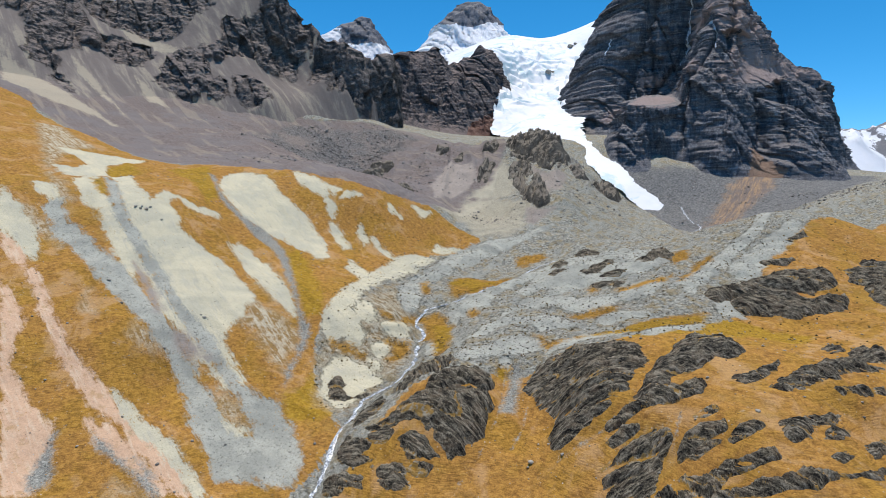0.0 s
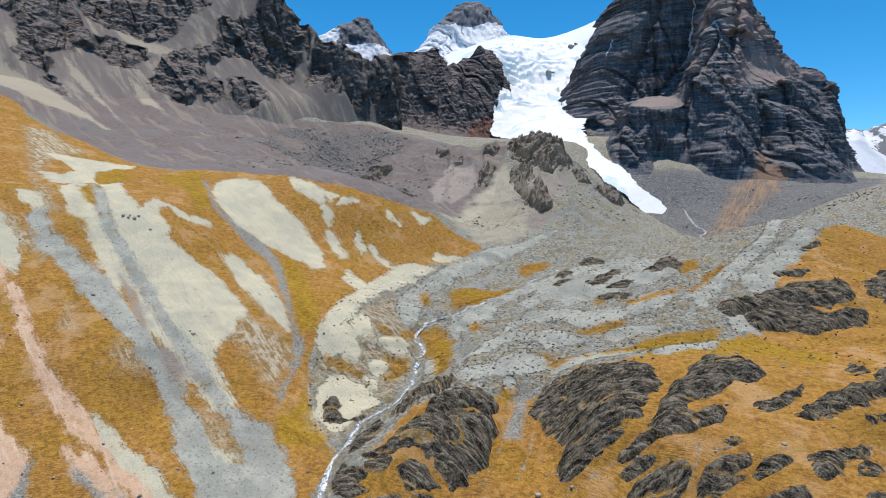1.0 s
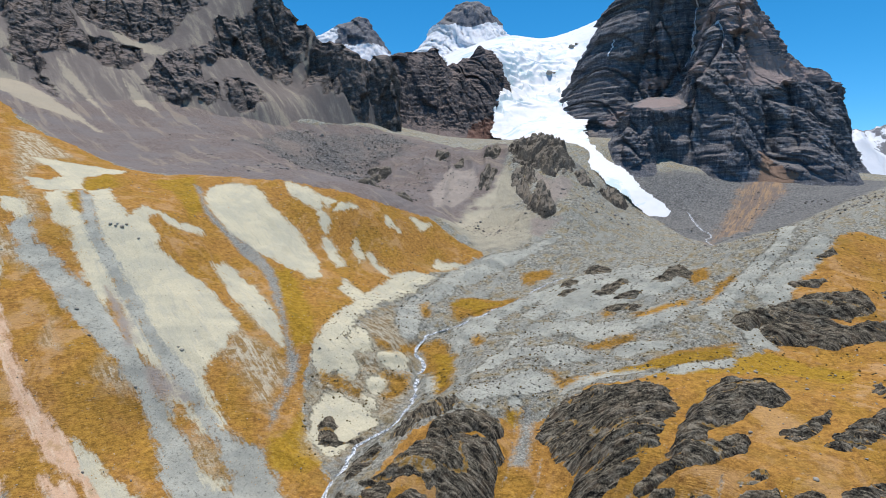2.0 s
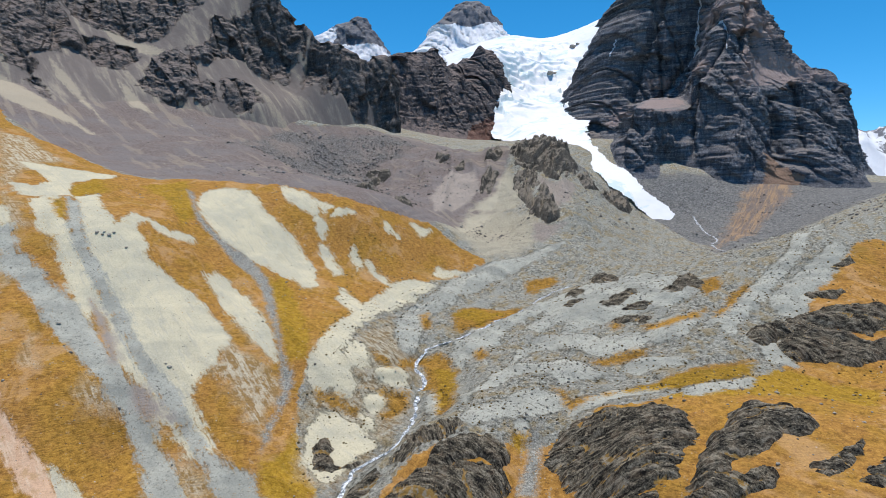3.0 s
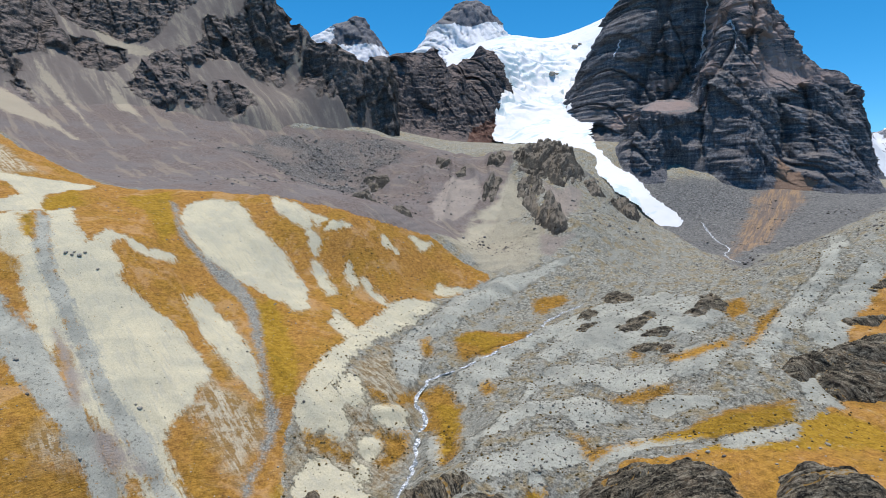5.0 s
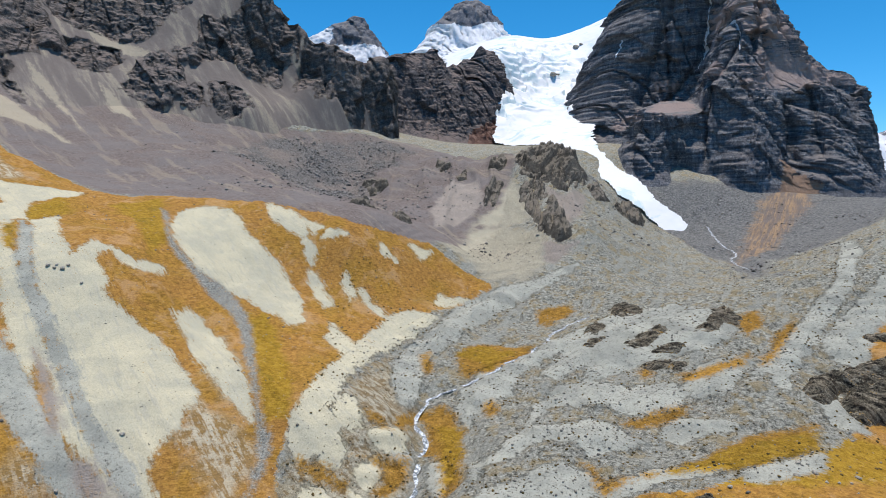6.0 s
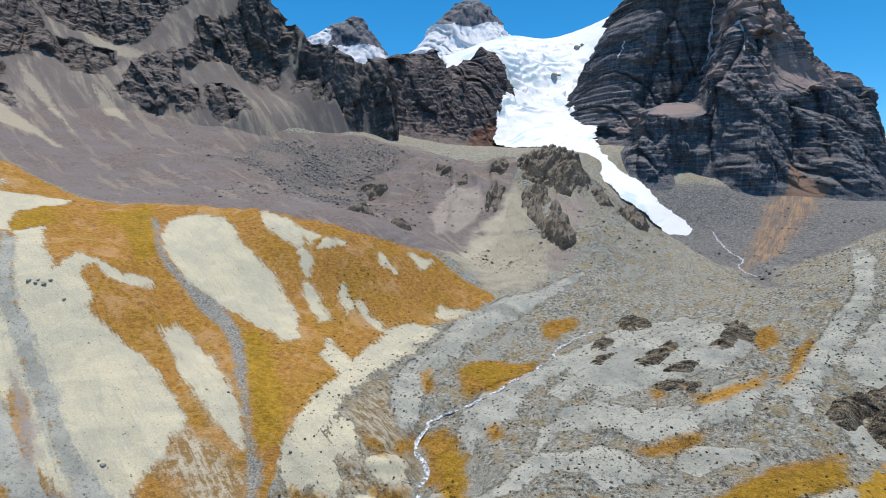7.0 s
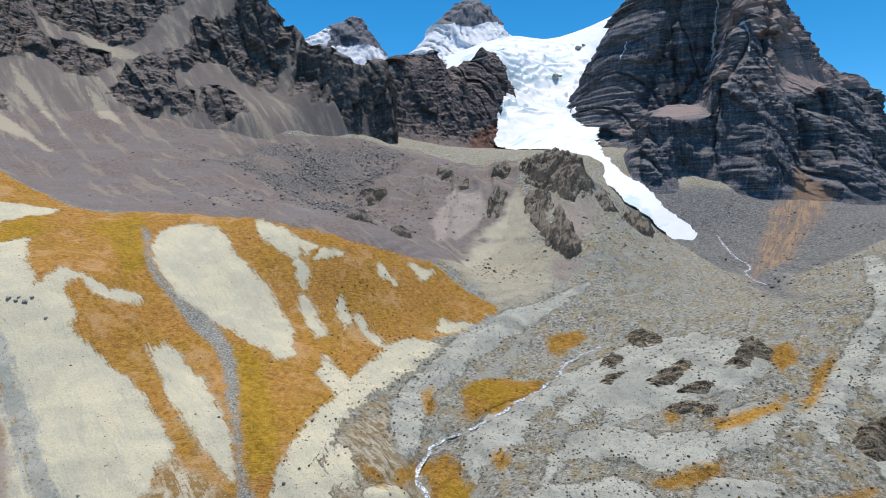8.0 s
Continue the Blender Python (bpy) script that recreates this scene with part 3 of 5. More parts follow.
    grass = s.ramp(soft, (0.40, (0.225, 0.112, 0.030)), (0.5, (0.445, 0.235, 0.056)), (0.60, (0.59, 0.350, 0.112)))
    ochre = s.ramp(soft, (0.40, (0.205, 0.110, 0.022)), (0.5, (0.425, 0.233, 0.044)), (0.60, (0.55, 0.335, 0.085)))
    golden = s.ramp(soft, (0.40, (0.23, 0.130, 0.014)), (0.5, (0.40, 0.245, 0.030)), (0.60, (0.53, 0.345, 0.065)))
    grass = s.mix(s.ease(s.noise(26, 5, 0.6), 0.45, 0.58), grass, ochre)
    grass = s.mix(s.ease(s.noise(20, 6, 0.65, None, 0.5), 0.52, 0.64, 0, 0.6), grass, s.mix(fine, (0.40, 0.23, 0.095), (0.62, 0.40, 0.205)))
    grass = s.mix(s.ease(s.noise(31, 5, 0.65, None, 0.5), 0.56, 0.68, 0, 0.5), grass, s.mix(fine, (0.23, 0.135, 0.03), (0.42, 0.26, 0.06)))
    olive = s.ease(s.noise(12, 5, 0.65, None, 0.6), 0.55, 0.68, 0, 0.5)
    grass = s.mix(cover(s, "gold", 10, 4, 2.5), grass, s.mix(olive, golden, (0.165, 0.118, 0.018)))
    worn = s.ease(s.sums("ADD", s.noise(5.0, 7, 0.75), s.sums("MULTIPLY", s.sums("SUBTRACT", streaks, 0.5), 0.12)), 0.60, 0.70, 0, 0.75)
    grass = s.mix(worn, grass, s.mix(fine, (0.33, 0.235, 0.125), (0.52, 0.43, 0.30)))
    treads = s.ease(s.sums("ADD", paths, s.sums("MULTIPLY", s.sums("SUBTRACT", fine, 0.5), 0.5)), 0.60, 0.70, 0, 0.4)
    grass = s.mix(treads, grass, (0.155, 0.085, 0.028))
    gravel = s.ramp(s.noise(0.9, 7, 0.8), (0.36, (0.085, 0.085, 0.073)), (0.5, (0.250, 0.250, 0.220)), (0.63, (0.45, 0.445, 0.39)))
    # one over the other
    on_purple = cover(s, "purple", 14, 3, 4.0)
    colour = s.mix(on_purple, rubble, purple)
    blocky = s.ramp(s.noise(2.0, 8, 0.8), (0.36, (0.045, 0.043, 0.042)), (0.48, (0.145, 0.135, 0.126)), (0.58, (0.25, 0.235, 0.215)), (0.68, (0.48, 0.46, 0.43)))
    on_blocks = cover(s, "blocks", 44, 12, 9.0, None, 16.0)
    colour = s.mix(on_blocks, colour, s.mix(s.ease(s.noise(45, 5, 0.6), 0.44, 0.6), blocky, s.mix(0.6, blocky, (0.27, 0.22, 0.185))))
    colour = s.mix(cover(s, "sand", 22, 6, 6.0, None, 14.0), colour, s.mix(mid, (0.36, 0.33, 0.25), (0.46, 0.42, 0.315)))
    colour = s.mix(cover(s, "slate", 40, 8, 10.0, None, 30.0), colour, slate)
    colour = s.mix(cover(s, "orange", 40, 10, 8.0, streaks, 22.0), colour, rusty)
    on_grass = cover(s, "grass", 7, 5, 0.6, streaks)
    colour = s.mix(on_grass, colour, grass)
    bands = s.ease(s.sums("ADD", s.sums("MULTIPLY", streaks, 0.45), s.sums("MULTIPLY", s.noise(3.5, 7, 0.75), 0.55)), 0.45, 0.55)
    frayed = s.mix(bands, s.mix(fine, (0.42, 0.37, 0.26), (0.60, 0.55, 0.42)), s.mix(fine, (0.15, 0.095, 0.035), (0.36, 0.25, 0.12)))
    colour = s.mix(s.sums("MULTIPLY", cover(s, "streaky", 18, 6, 4.0, streaks), s.ease(streaks, 0.3, 0.6, 1.0, 0.75)), colour, frayed)
    on_pink = cover(s, "pink", 6, 4, 1.2, streaks)
    colour = s.mix(on_pink, colour, pink)
    # a broken rim of dark earth and stones where scree cuts the turf
    any_scree = s.sums("MAXIMUM", s.field("pale"), s.field("grey"))
    edge = s.sums("ADD", any_scree, s.sums("MULTIPLY", s.sums("SUBTRACT", s.noise(3, 6, 0.75), 0.5), 9.0))
    rim = s.sums("MULTIPLY", s.ease(edge, -3.2, -1.2), s.ease(s.noise(6, 5, 0.7), 0.48, 0.60, 0, 0.45))
    specks = s.ease(s.noise(0.8, 5, 0.8), 0.46, 0.56)
    colour = s.mix(rim, colour, s.mix(specks, (0.46, 0.39, 0.27), (0.22, 0.155, 0.075)))
    on_pale, on_grey = cover(s, "pale", 8.0, 5.0, 1.2, streaks, 7.0, 1.3), cover(s, "grey", 8.0, 6.0, 1.4, streaks, 7.0, 1.3)
    colour = s.mix(on_pale, colour, pale)
    colour = s.mix(on_grey, colour, grey)
    colour = s.mix(cover(s, "mauve", 8, 4, 3.0, streaks), colour, mauve)
    colour = s.mix(cover(s, "gravel", 6, 6, 1.8), colour, gravel)
    on_turf = cover(s, "turf", 9, 9, 2.2)
    colour = s.mix(on_turf, colour, s.mix(cover(s, "gold", 8, 4, 2.5), ochre, s.mix(olive, golden, (0.165, 0.118, 0.018))))
    colour = s.mix(cover(s, "gully", 5.0, 4.0, 0.8), colour, gravel)
    smooth = s.sums("MAXIMUM", s.sums("MAXIMUM", on_pale, on_grey), s.sums("MAXIMUM", on_grass, s.sums("SUBTRACT", on_purple, on_blocks)))
    # single stones, dark and light
    where = s.cells(2.2, "Distance")
    stone = s.ease(where, 0.11, 0.15, 1, 0)
    pick = s.cells(2.2, "Color")
    colour = s.mix(s.sums("MULTIPLY", stone, s.ease(s.noise(6, 5, 0.7), 0.45, 0.6, 0.0, 0.85)), colour, s.mix(s.ease(pick, 0.55, 0.65), (0.045, 0.042, 0.038), (0.46, 0.44, 0.40)))
    speck = s.ramp(s.noise(0.7, 6, 0.85), (0.36, (0.58, 0.58, 0.57)), (0.5, (1.0, 1.0, 1.0)), (0.64, (1.32, 1.32, 1.31)))
    colour = s.mix(s.ease(smooth, 0, 1, 1.0, 0.42), colour, speck, "MULTIPLY")
    relief = s.sums("MULTIPLY", s.noise(2.6, 7, 0.7), s.ease(smooth, 0, 1, 1.9, 0.4))
    return s.finish(colour, 0.95, ((relief, 1.0, 1.0), (s.sums("MULTIPLY", paths, s.sums("MULTIPLY", on_grass, s.sums("SUBTRACT", 1.0, s.sums("MAXIMUM", on_pink, s.sums("MAXIMUM", on_pale, on_grey))))), 0.5, 0.8), (fine, 0.16, 0.8)), 0.12)


def cliff_material(name, dark, middle, light, ledge, band=9.0, tilt=4.0, snowy=0.0, scree=False, beds=False):
    s = Shader(name)
    layers = s.mapped((60.0, 60.0, band), (tilt, -tilt, 0))
    strata = s.noise(1.0, 8, 0.72, layers, 0.3)
    lines = s.noise(1.0, 5, 0.6, s.mapped((45.0, 45.0, 0.28 * band), (tilt, -tilt, 0)), 0.3)
    blotch, fine = s.noise(40, 5, 0.6), s.noise(2.4, 8, 0.8)
    split = s.noise(1.0, 6, 0.7, s.mapped((5.0, 5.0, 60.0)), 0.4)
    value = s.sums("ADD", s.sums("MULTIPLY", strata, 0.40), s.sums("ADD", s.sums("MULTIPLY", fine, 0.32), s.sums("MULTIPLY", split, 0.28)))
    colour = s.ramp(value, (0.40, dark), (0.51, middle), (0.61, light))
    colour = s.mix(s.ease(blotch, 0.46, 0.62, 0, 0.5), colour, s.mix(0.45, colour, ledge))
    colour = s.mix(s.ease(s.sums("ADD", lines, s.sums("MULTIPLY", s.sums("SUBTRACT", fine, 0.5), 0.5)), 0.60, 0.68, 0, 0.5), colour, light)
    flat = s.ease(s.sums("ADD", s.upness(), s.sums("MULTIPLY", s.sums("SUBTRACT", fine, 0.5), 0.6)), 0.62, 0.80)
    debris = s.ramp(s.noise(3.0, 7, 0.7), (0.3, tuple(v * 0.7 for v in ledge)), (0.7, tuple(min(1, v * 1.3) for v in ledge)))
    colour = s.mix(flat, colour, debris)
    relief = s.sums("ADD", s.sums("MULTIPLY", strata, 1.8), s.sums("ADD", s.sums("MULTIPLY", fine, 2.6), s.sums("MULTIPLY", split, 1.5)))
    if scree:
        broad = s.noise(1.0, 5, 0.55, s.mapped((10.0, 90.0, 60.0), (0, 0, 46)), 0.3)
        thin = s.noise(1.0, 6, 0.6, s.mapped((2.5, 30.0, 20.0), (0, 0, 40)))
        sand = s.ramp(s.sums("ADD", s.sums("MULTIPLY", broad, 0.82), s.sums("MULTIPLY", thin, 0.18)), (0.42, (0.150, 0.128, 0.114)), (0.52, (0.180, 0.155, 0.136)), (0.62, (0.30, 0.262, 0.200)))
        sand = s.mix(s.ease(fine, 0.42, 0.66, 0, 0.45), sand, (0.12, 0.10, 0.094))
        sand = s.mix(cover(s, "tan", 12, 5, 3.0, thin), sand, s.mix(fine, (0.27, 0.235, 0.175), (0.37, 0.325, 0.245)))
        bare = s.ease(s.sums("ADD", s.field("rock"), s.sums("MULTIPLY", s.sums("SUBTRACT", s.noise(14, 6, 0.7), 0.5), 26.0)), -2.0, 2.0)
        colour = s.mix(bare, sand, colour)
        relief = s.sums("MULTIPLY", relief, s.ease(bare, 0, 1, 0.12, 1))
    if beds:
        lie = s.sums("ADD", s.field("ledge"), s.sums("MULTIPLY", s.sums("SUBTRACT", strata, 0.5), 60.0))
        lie = s.sums("ADD", lie, s.sums("MULTIPLY", s.sums("SUBTRACT", s.noise(16, 6, 0.7), 0.5), 26.0))
        colour = s.mix(s.ease(lie, -2.0, 4.0, 0, 0.9), colour, s.mix(fine, (0.26, 0.20, 0.185), (0.47, 0.37, 0.335)))
        lie = s.sums("ADD", s.field("fan"), s.sums("MULTIPLY", s.sums("SUBTRACT", s.noise(16, 6, 0.7), 0.5), 20.0))
        colour = s.mix(s.ease(lie, -1.0, 3.0, 0, 0.9), colour, s.mix(fine, (0.24, 0.15, 0.10), (0.42, 0.28, 0.19)))
    if snowy:
        lie = s.ease(s.sums("ADD", s.field("snow"), s.sums("MULTIPLY", s.sums("SUBTRACT", s.noise(45 if snowy > 40 else 9, 7, 0.75), 0.5), snowy)), -0.03 * snowy, 0.03 * snowy)
        colour = s.mix(lie, colour, (0.86, 0.88, 0.92))
    return s.finish(colour, 0.85, ((relief, 1.0, 1.0),), 0.3)


def outcrop_material():
    s = Shader("slab_rock")
    fine, mid = s.noise(0.6, 7, 0.7), s.noise(4.5, 6, 0.65)
    join = s.nodes.new("ShaderNodeCombineXYZ")
    s.put(s.field("across"), join.inputs[0])
    s.put(s.sums("MULTIPLY", s.field("along"), 0.16), join.inputs[1])
    layers = s.noise(0.9, 6, 0.7, join.outputs[0], 0.15)
    colour = s.ramp(s.sums("ADD", s.sums("MULTIPLY", fine, 0.30), s.sums("ADD", s.sums("MULTIPLY", layers, 0.55), s.sums("MULTIPLY", mid, 0.15))), (0.44, (0.005, 0.004, 0.003)), (0.505, (0.105, 0.092, 0.066)), (0.585, (0.36, 0.32, 0.24)))
    colour = s.mix(s.ease(mid, 0.48, 0.64, 0, 0.6), colour, s.mix(0.5, colour, (0.15, 0.098, 0.058)))
    colour = s.mix(s.ease(s.noise(2.0, 5, 0.7), 0.60, 0.72, 0, 0.6), colour, (0.27, 0.25, 0.20))
    turf = s.mix(fine, (0.22, 0.13, 0.03), (0.42, 0.265, 0.08))
    turf = s.mix(s.ease(s.noise(2.2, 5, 0.7), 0.5, 0.58), turf, s.mix(fine, (0.25, 0.22, 0.16), (0.46, 0.41, 0.31)))
    lying = s.sums("MULTIPLY", s.ease(s.sums("ADD", s.field("hollow"), s.sums("MULTIPLY", s.sums("SUBTRACT", layers, 0.5), 0.8)), 0.45, 0.7), s.ease(s.noise(9, 5, 0.65), 0.38, 0.47))
    lying = s.sums("MAXIMUM", lying, s.ease(s.sums("ADD", s.field("rim"), s.sums("MULTIPLY", s.sums("SUBTRACT", s.noise(2.6, 5, 0.7), 0.5), 7.0)), 0.2, -0.9))
    return s.finish(s.mix(lying, colour, turf), 0.85, ((layers, 1.3, 1.0), (fine, 0.25, 0.9)), 0.25)


def snow_material():
    s = Shader("glacier_ice")
    steep = s.ease(s.upness(), 0.80, 0.45)
    hollow = s.ease(s.noise(55, 5, 0.6, None, 0.8), 0.55, 0.66)
    colour = s.mix(s.sums("MULTIPLY", hollow, 0.8), (0.80, 0.82, 0.85), (0.50, 0.67, 0.72))
    colour = s.mix(s.sums("MULTIPLY", steep, s.ease(s.noise(30, 4, 0.6), 0.4, 0.6, 0.2, 0.9)), colour, (0.38, 0.56, 0.62))
    lines = s.noise(1.0, 5, 0.6, s.mapped((50.0, 8.0, 8.0), (0, 0, 10)), 0.6)
    colour = s.mix(s.ease(lines, 0.60, 0.70, 0, 0.35), colour, (0.56, 0.68, 0.73))
    colour = s.mix(s.ease(s.noise(20, 6, 0.7), 0.68, 0.76, 0, 0.35), colour, (0.42, 0.41, 0.39))
    return s.finish(colour, 0.6, ((s.noise(16, 5, 0.55), 1.2, 0.35),), 0.3)


def water_material():
    s = Shader("white_water")
    foam = s.ease(s.noise(1.1, 6, 0.75), 0.44, 0.60)
    return s.finish(s.mix(foam, (0.16, 0.18, 0.19), (0.78, 0.82, 0.86)), s.ease(foam, 0, 1, 0.12, 0.6), ((s.noise(0.8, 4, 0.6), 0.2, 0.8),), 0.5)


def boulder_material(name, dark, light):
    s = Shader(name)
    spot = s.nodes.new("ShaderNodeObjectInfo").outputs["Random"]
    tone = s.sums("ADD", s.sums("MULTIPLY", s.noise(0.5, 6, 0.7), 0.5), s.sums("ADD", s.sums("MULTIPLY", spot, 0.15), s.sums("MULTIPLY", s.geometry.outputs["Random Per Island"], 0.35)))
    return s.finish(s.ramp(tone, (0.25, dark), (0.75, light)), 0.9, ((s.noise(0.6, 5, 0.6), 0.15, 0.8),), 0.25)


def tuft_material():
    s = Shader("dry_grass")
    each = s.geometry.outputs["Random Per Island"]
    return s.finish(s.ramp(each, (0.0, (0.23, 0.125, 0.03)), (0.4, (0.34, 0.185, 0.045)), (0.8, (0.42, 0.25, 0.07)), (1.0, (0.28, 0.18, 0.035))), 0.9)


GROUND = ground_material()
ROCK_EAST = cliff_material("layered_cliff", (0.024, 0.028, 0.037), (0.130, 0.138, 0.156), (0.42, 0.42, 0.43), (0.235, 0.218, 0.215), 5.0, 3.0, snowy=5.0, beds=True)
ROCK_RED = cliff_material("red_rock", (0.05, 0.03, 0.026), (0.15, 0.075, 0.055), (0.30, 0.16, 0.11), (0.22, 0.13, 0.10), 9.0, 6.0)
ROCK_WEST = cliff_material("massif_rock", (0.028, 0.026, 0.026), (0.115, 0.104, 0.098), (0.30, 0.27, 0.245), (0.225, 0.185, 0.163), 7.0, 16.0, scree=True)
ROCK_WALL = cliff_material("fluted_rock", (0.030, 0.027, 0.029), (0.096, 0.087, 0.089), (0.25, 0.225, 0.215), (0.20, 0.16, 0.145), 12.0, 6.0)
# far peaks' rock, made paler and bluer: distance haze mixed into the colour
ROCK_FAR_HAZED = cliff_material("hazed_far_rock", (0.085, 0.094, 0.118), (0.15, 0.158, 0.182), (0.25, 0.255, 0.275), (0.22, 0.215, 0.22), 16.0, 6.0, snowy=45.0)
ROCK_KNOLL = cliff_material("knoll_rock", (0.020, 0.019, 0.016), (0.095, 0.085, 0.068), (0.25, 0.225, 0.18), (0.24, 0.21, 0.165), 4.0, 14.0)
OUTCROP = outcrop_material()
ICE = snow_material()
WATER = water_material()
BOULDER = boulder_material("boulder_stone", (0.055, 0.050, 0.042), (0.40, 0.37, 0.31))
TUFT = tuft_material()
RUBBLE = boulder_material("rubble_stone", (0.06, 0.055, 0.05), (0.46, 0.42, 0.37))
SHRUB = boulder_material("low_shrub", (0.07, 0.052, 0.02), (0.22, 0.15, 0.055))

# ---- large landforms ----
def grid_mesh(name, xs, ys, z, keep=None, attributes=None, only=None, plan=None):
    """A mesh over the plan grid xs by ys with heights z, only where keep is true (and only, at a cell's first corner), with one float attribute a key."""
    ny, nx = z.shape
    quad = np.ones((ny - 1, nx - 1), bool) if keep is None else keep[:-1, :-1] | keep[1:, :-1] | keep[:-1, 1:] | keep[1:, 1:]
    if only is not None:
        quad = quad & only[:-1, :-1]
    jj, ii = np.nonzero(quad)
    corner = jj * nx + ii
    faces = np.stack([corner, corner + 1, corner + nx + 1, corner + nx], 1)
    used, index = np.unique(faces, return_inverse=True)
    faces = index.reshape(-1, 4).astype(np.int32)
    gx, gy = np.meshgrid(xs, ys) if plan is None else plan
    points = np.stack([gx.ravel()[used], gy.ravel()[used], z.ravel()[used]], 1).astype(np.float32)
    me = bpy.data.meshes.new(name)
    me.vertices.add(len(points))
    me.vertices.foreach_set("co", points.ravel())
    me.loops.add(faces.size)
    me.loops.foreach_set("vertex_index", faces.ravel())
    me.polygons.add(len(faces))
    me.polygons.foreach_set("loop_start", np.arange(0, faces.size, 4, dtype=np.int32))
    me.update(calc_edges=True)
    me.polygons.foreach_set("use_smooth", np.ones(len(faces), bool))
    for key, value in (attributes or {}).items():
        slot = me.attributes.new(key, "FLOAT", "POINT")
        slot.data.foreach_set("value", np.ascontiguousarray(value.ravel()[used], dtype=np.float32))
    return me


def spread(a, b, cell):
    return np.linspace(a, b, int(round((b - a) / cell)) + 1)


def stretch(*runs):
    """Grid lines in runs of (from, to, spacing), end to end."""
    parts = [spread(*run)[:-1] for run in runs]
    return np.concatenate(parts + [[runs[-1][1]]])


def faced_lines(height, xs, y0, y1, rows):
    """Plan grid whose rows are spaced evenly along the climb of each column, so that steep faces have as many points as gentle ones."""
    ys = spread(y0, y1, 1.0)
    gx, gy = np.meshgrid(xs, ys)
    dz = np.diff(height(gx, gy), axis=0)
    run = np.hypot(1.0, np.clip(dz, -6, 12)) * np.where(dz < -0.2, 0.25, 1.0)
    for k in range(3):
        run = (run + np.roll(run, 1, 1) + np.roll(run, -1, 1)) / 3
    run = np.vstack([np.zeros(len(xs)), np.cumsum(run, 0)])
    plan = np.empty((rows, len(xs)))
    for i in range(len(xs)):
        plan[:, i] = np.interp(np.linspace(0, run[-1, i], rows), run[:, i], ys)
    return np.meshgrid(xs, np.arange(rows))[0], plan


def build_mountain(height, x0, x1, y0, y1, cell, mat, label, sink=3.0, marks=None, parts=(), category="mountain", name="mountain", rest="rock_face", keep=None, shift=None, rows=0):
    """A mountain as an empty with its parts: each part is (name, ring, label, material), and the rest of the surface is one more."""
    xs, ys = spread(x0, x1, cell), spread(y0, y1, cell)
    gx, gy = faced_lines(height, xs, y0, y1, rows) if rows else np.meshgrid(xs, ys)
    z = height(gx, gy)
    shown = z > ground_height(gx, gy) - sink if keep is None else keep(gx, gy)
    fields = marks(gx, gy, z) if marks else None
    plan = (gx, gy) if shift is None else shift(gx, gy, z)
    top = new(name)
    top.location = ((x0 + x1) / 2, (y0 + y1) / 2, float(ground_height((x0 + x1) / 2, y0 + 40)))
    bpy.context.view_layer.update()
    left = np.ones(z.shape, bool)
    todo = []
    for part_name, ring, part_label, part_mat in parts:
        mine = left & (inside(gx, gy, ring) + 4 * rough(gx, gy, 18, 3, 61) > 0)
        left = left & ~mine
        todo.append((part_name, mine, part_label, part_mat))
    todo.append((rest, left, "", mat))
    for part_name, mine, part_label, part_mat in todo:
        me = grid_mesh(part_name, xs, ys, z, shown, fields, mine, plan)
        if not len(me.polygons):
            continue
        me.materials.append(part_mat)
        ob = new(part_name, me)
        ob.parent, ob.matrix_parent_inverse = top, Matrix.Translation(-top.location)
        tagged(ob, part_label)
    return tagged(top, label, category)


def facets(u, v, size, seed):
    """Broken blocks: each cell of an uneven net has an offset and a tilt of its own; about -1..1."""
    u, v = u / size, v / size
    iu, iv = np.floor(u), np.floor(v)
    best, out = np.full(u.shape, 1e9), np.zeros(u.shape)
    for a in (-1, 0, 1):
        for b in (-1, 0, 1):
            du = u - iu - a - lattice(iu + a, iv + b, seed)
            dv = v - iv - b - lattice(iu + a, iv + b, seed + 1)
            d = du * du + dv * dv
            value = 1.4 * (lattice(iu + a, iv + b, seed + 2) - 0.5) + 2.2 * du * (lattice(iu + a, iv + b, seed + 3) - 0.5) + 2.2 * dv * (lattice(iu + a, iv + b, seed + 4) - 0.5)
            out = np.where(d < best, value, out)
            best = np.minimum(d, best)
    return out


# the ground sheet
gx_lines = stretch((-4000, -1400, 200), (-1400, -700, 35), (-700, -230, 3.5), (-230, 270, 1.0), (270, 700, 3.5), (700, 1600, 35), (1600, 4000, 200))
gy_lines = stretch((-2500, -300, 150), (-300, 110, 12), (110, 440, 1.0), (440, 600, 1.6), (600, 1000, 3), (1000, 1600, 12), (1600, 4000, 150))
px, py = np.meshgrid(gx_lines, gy_lines)
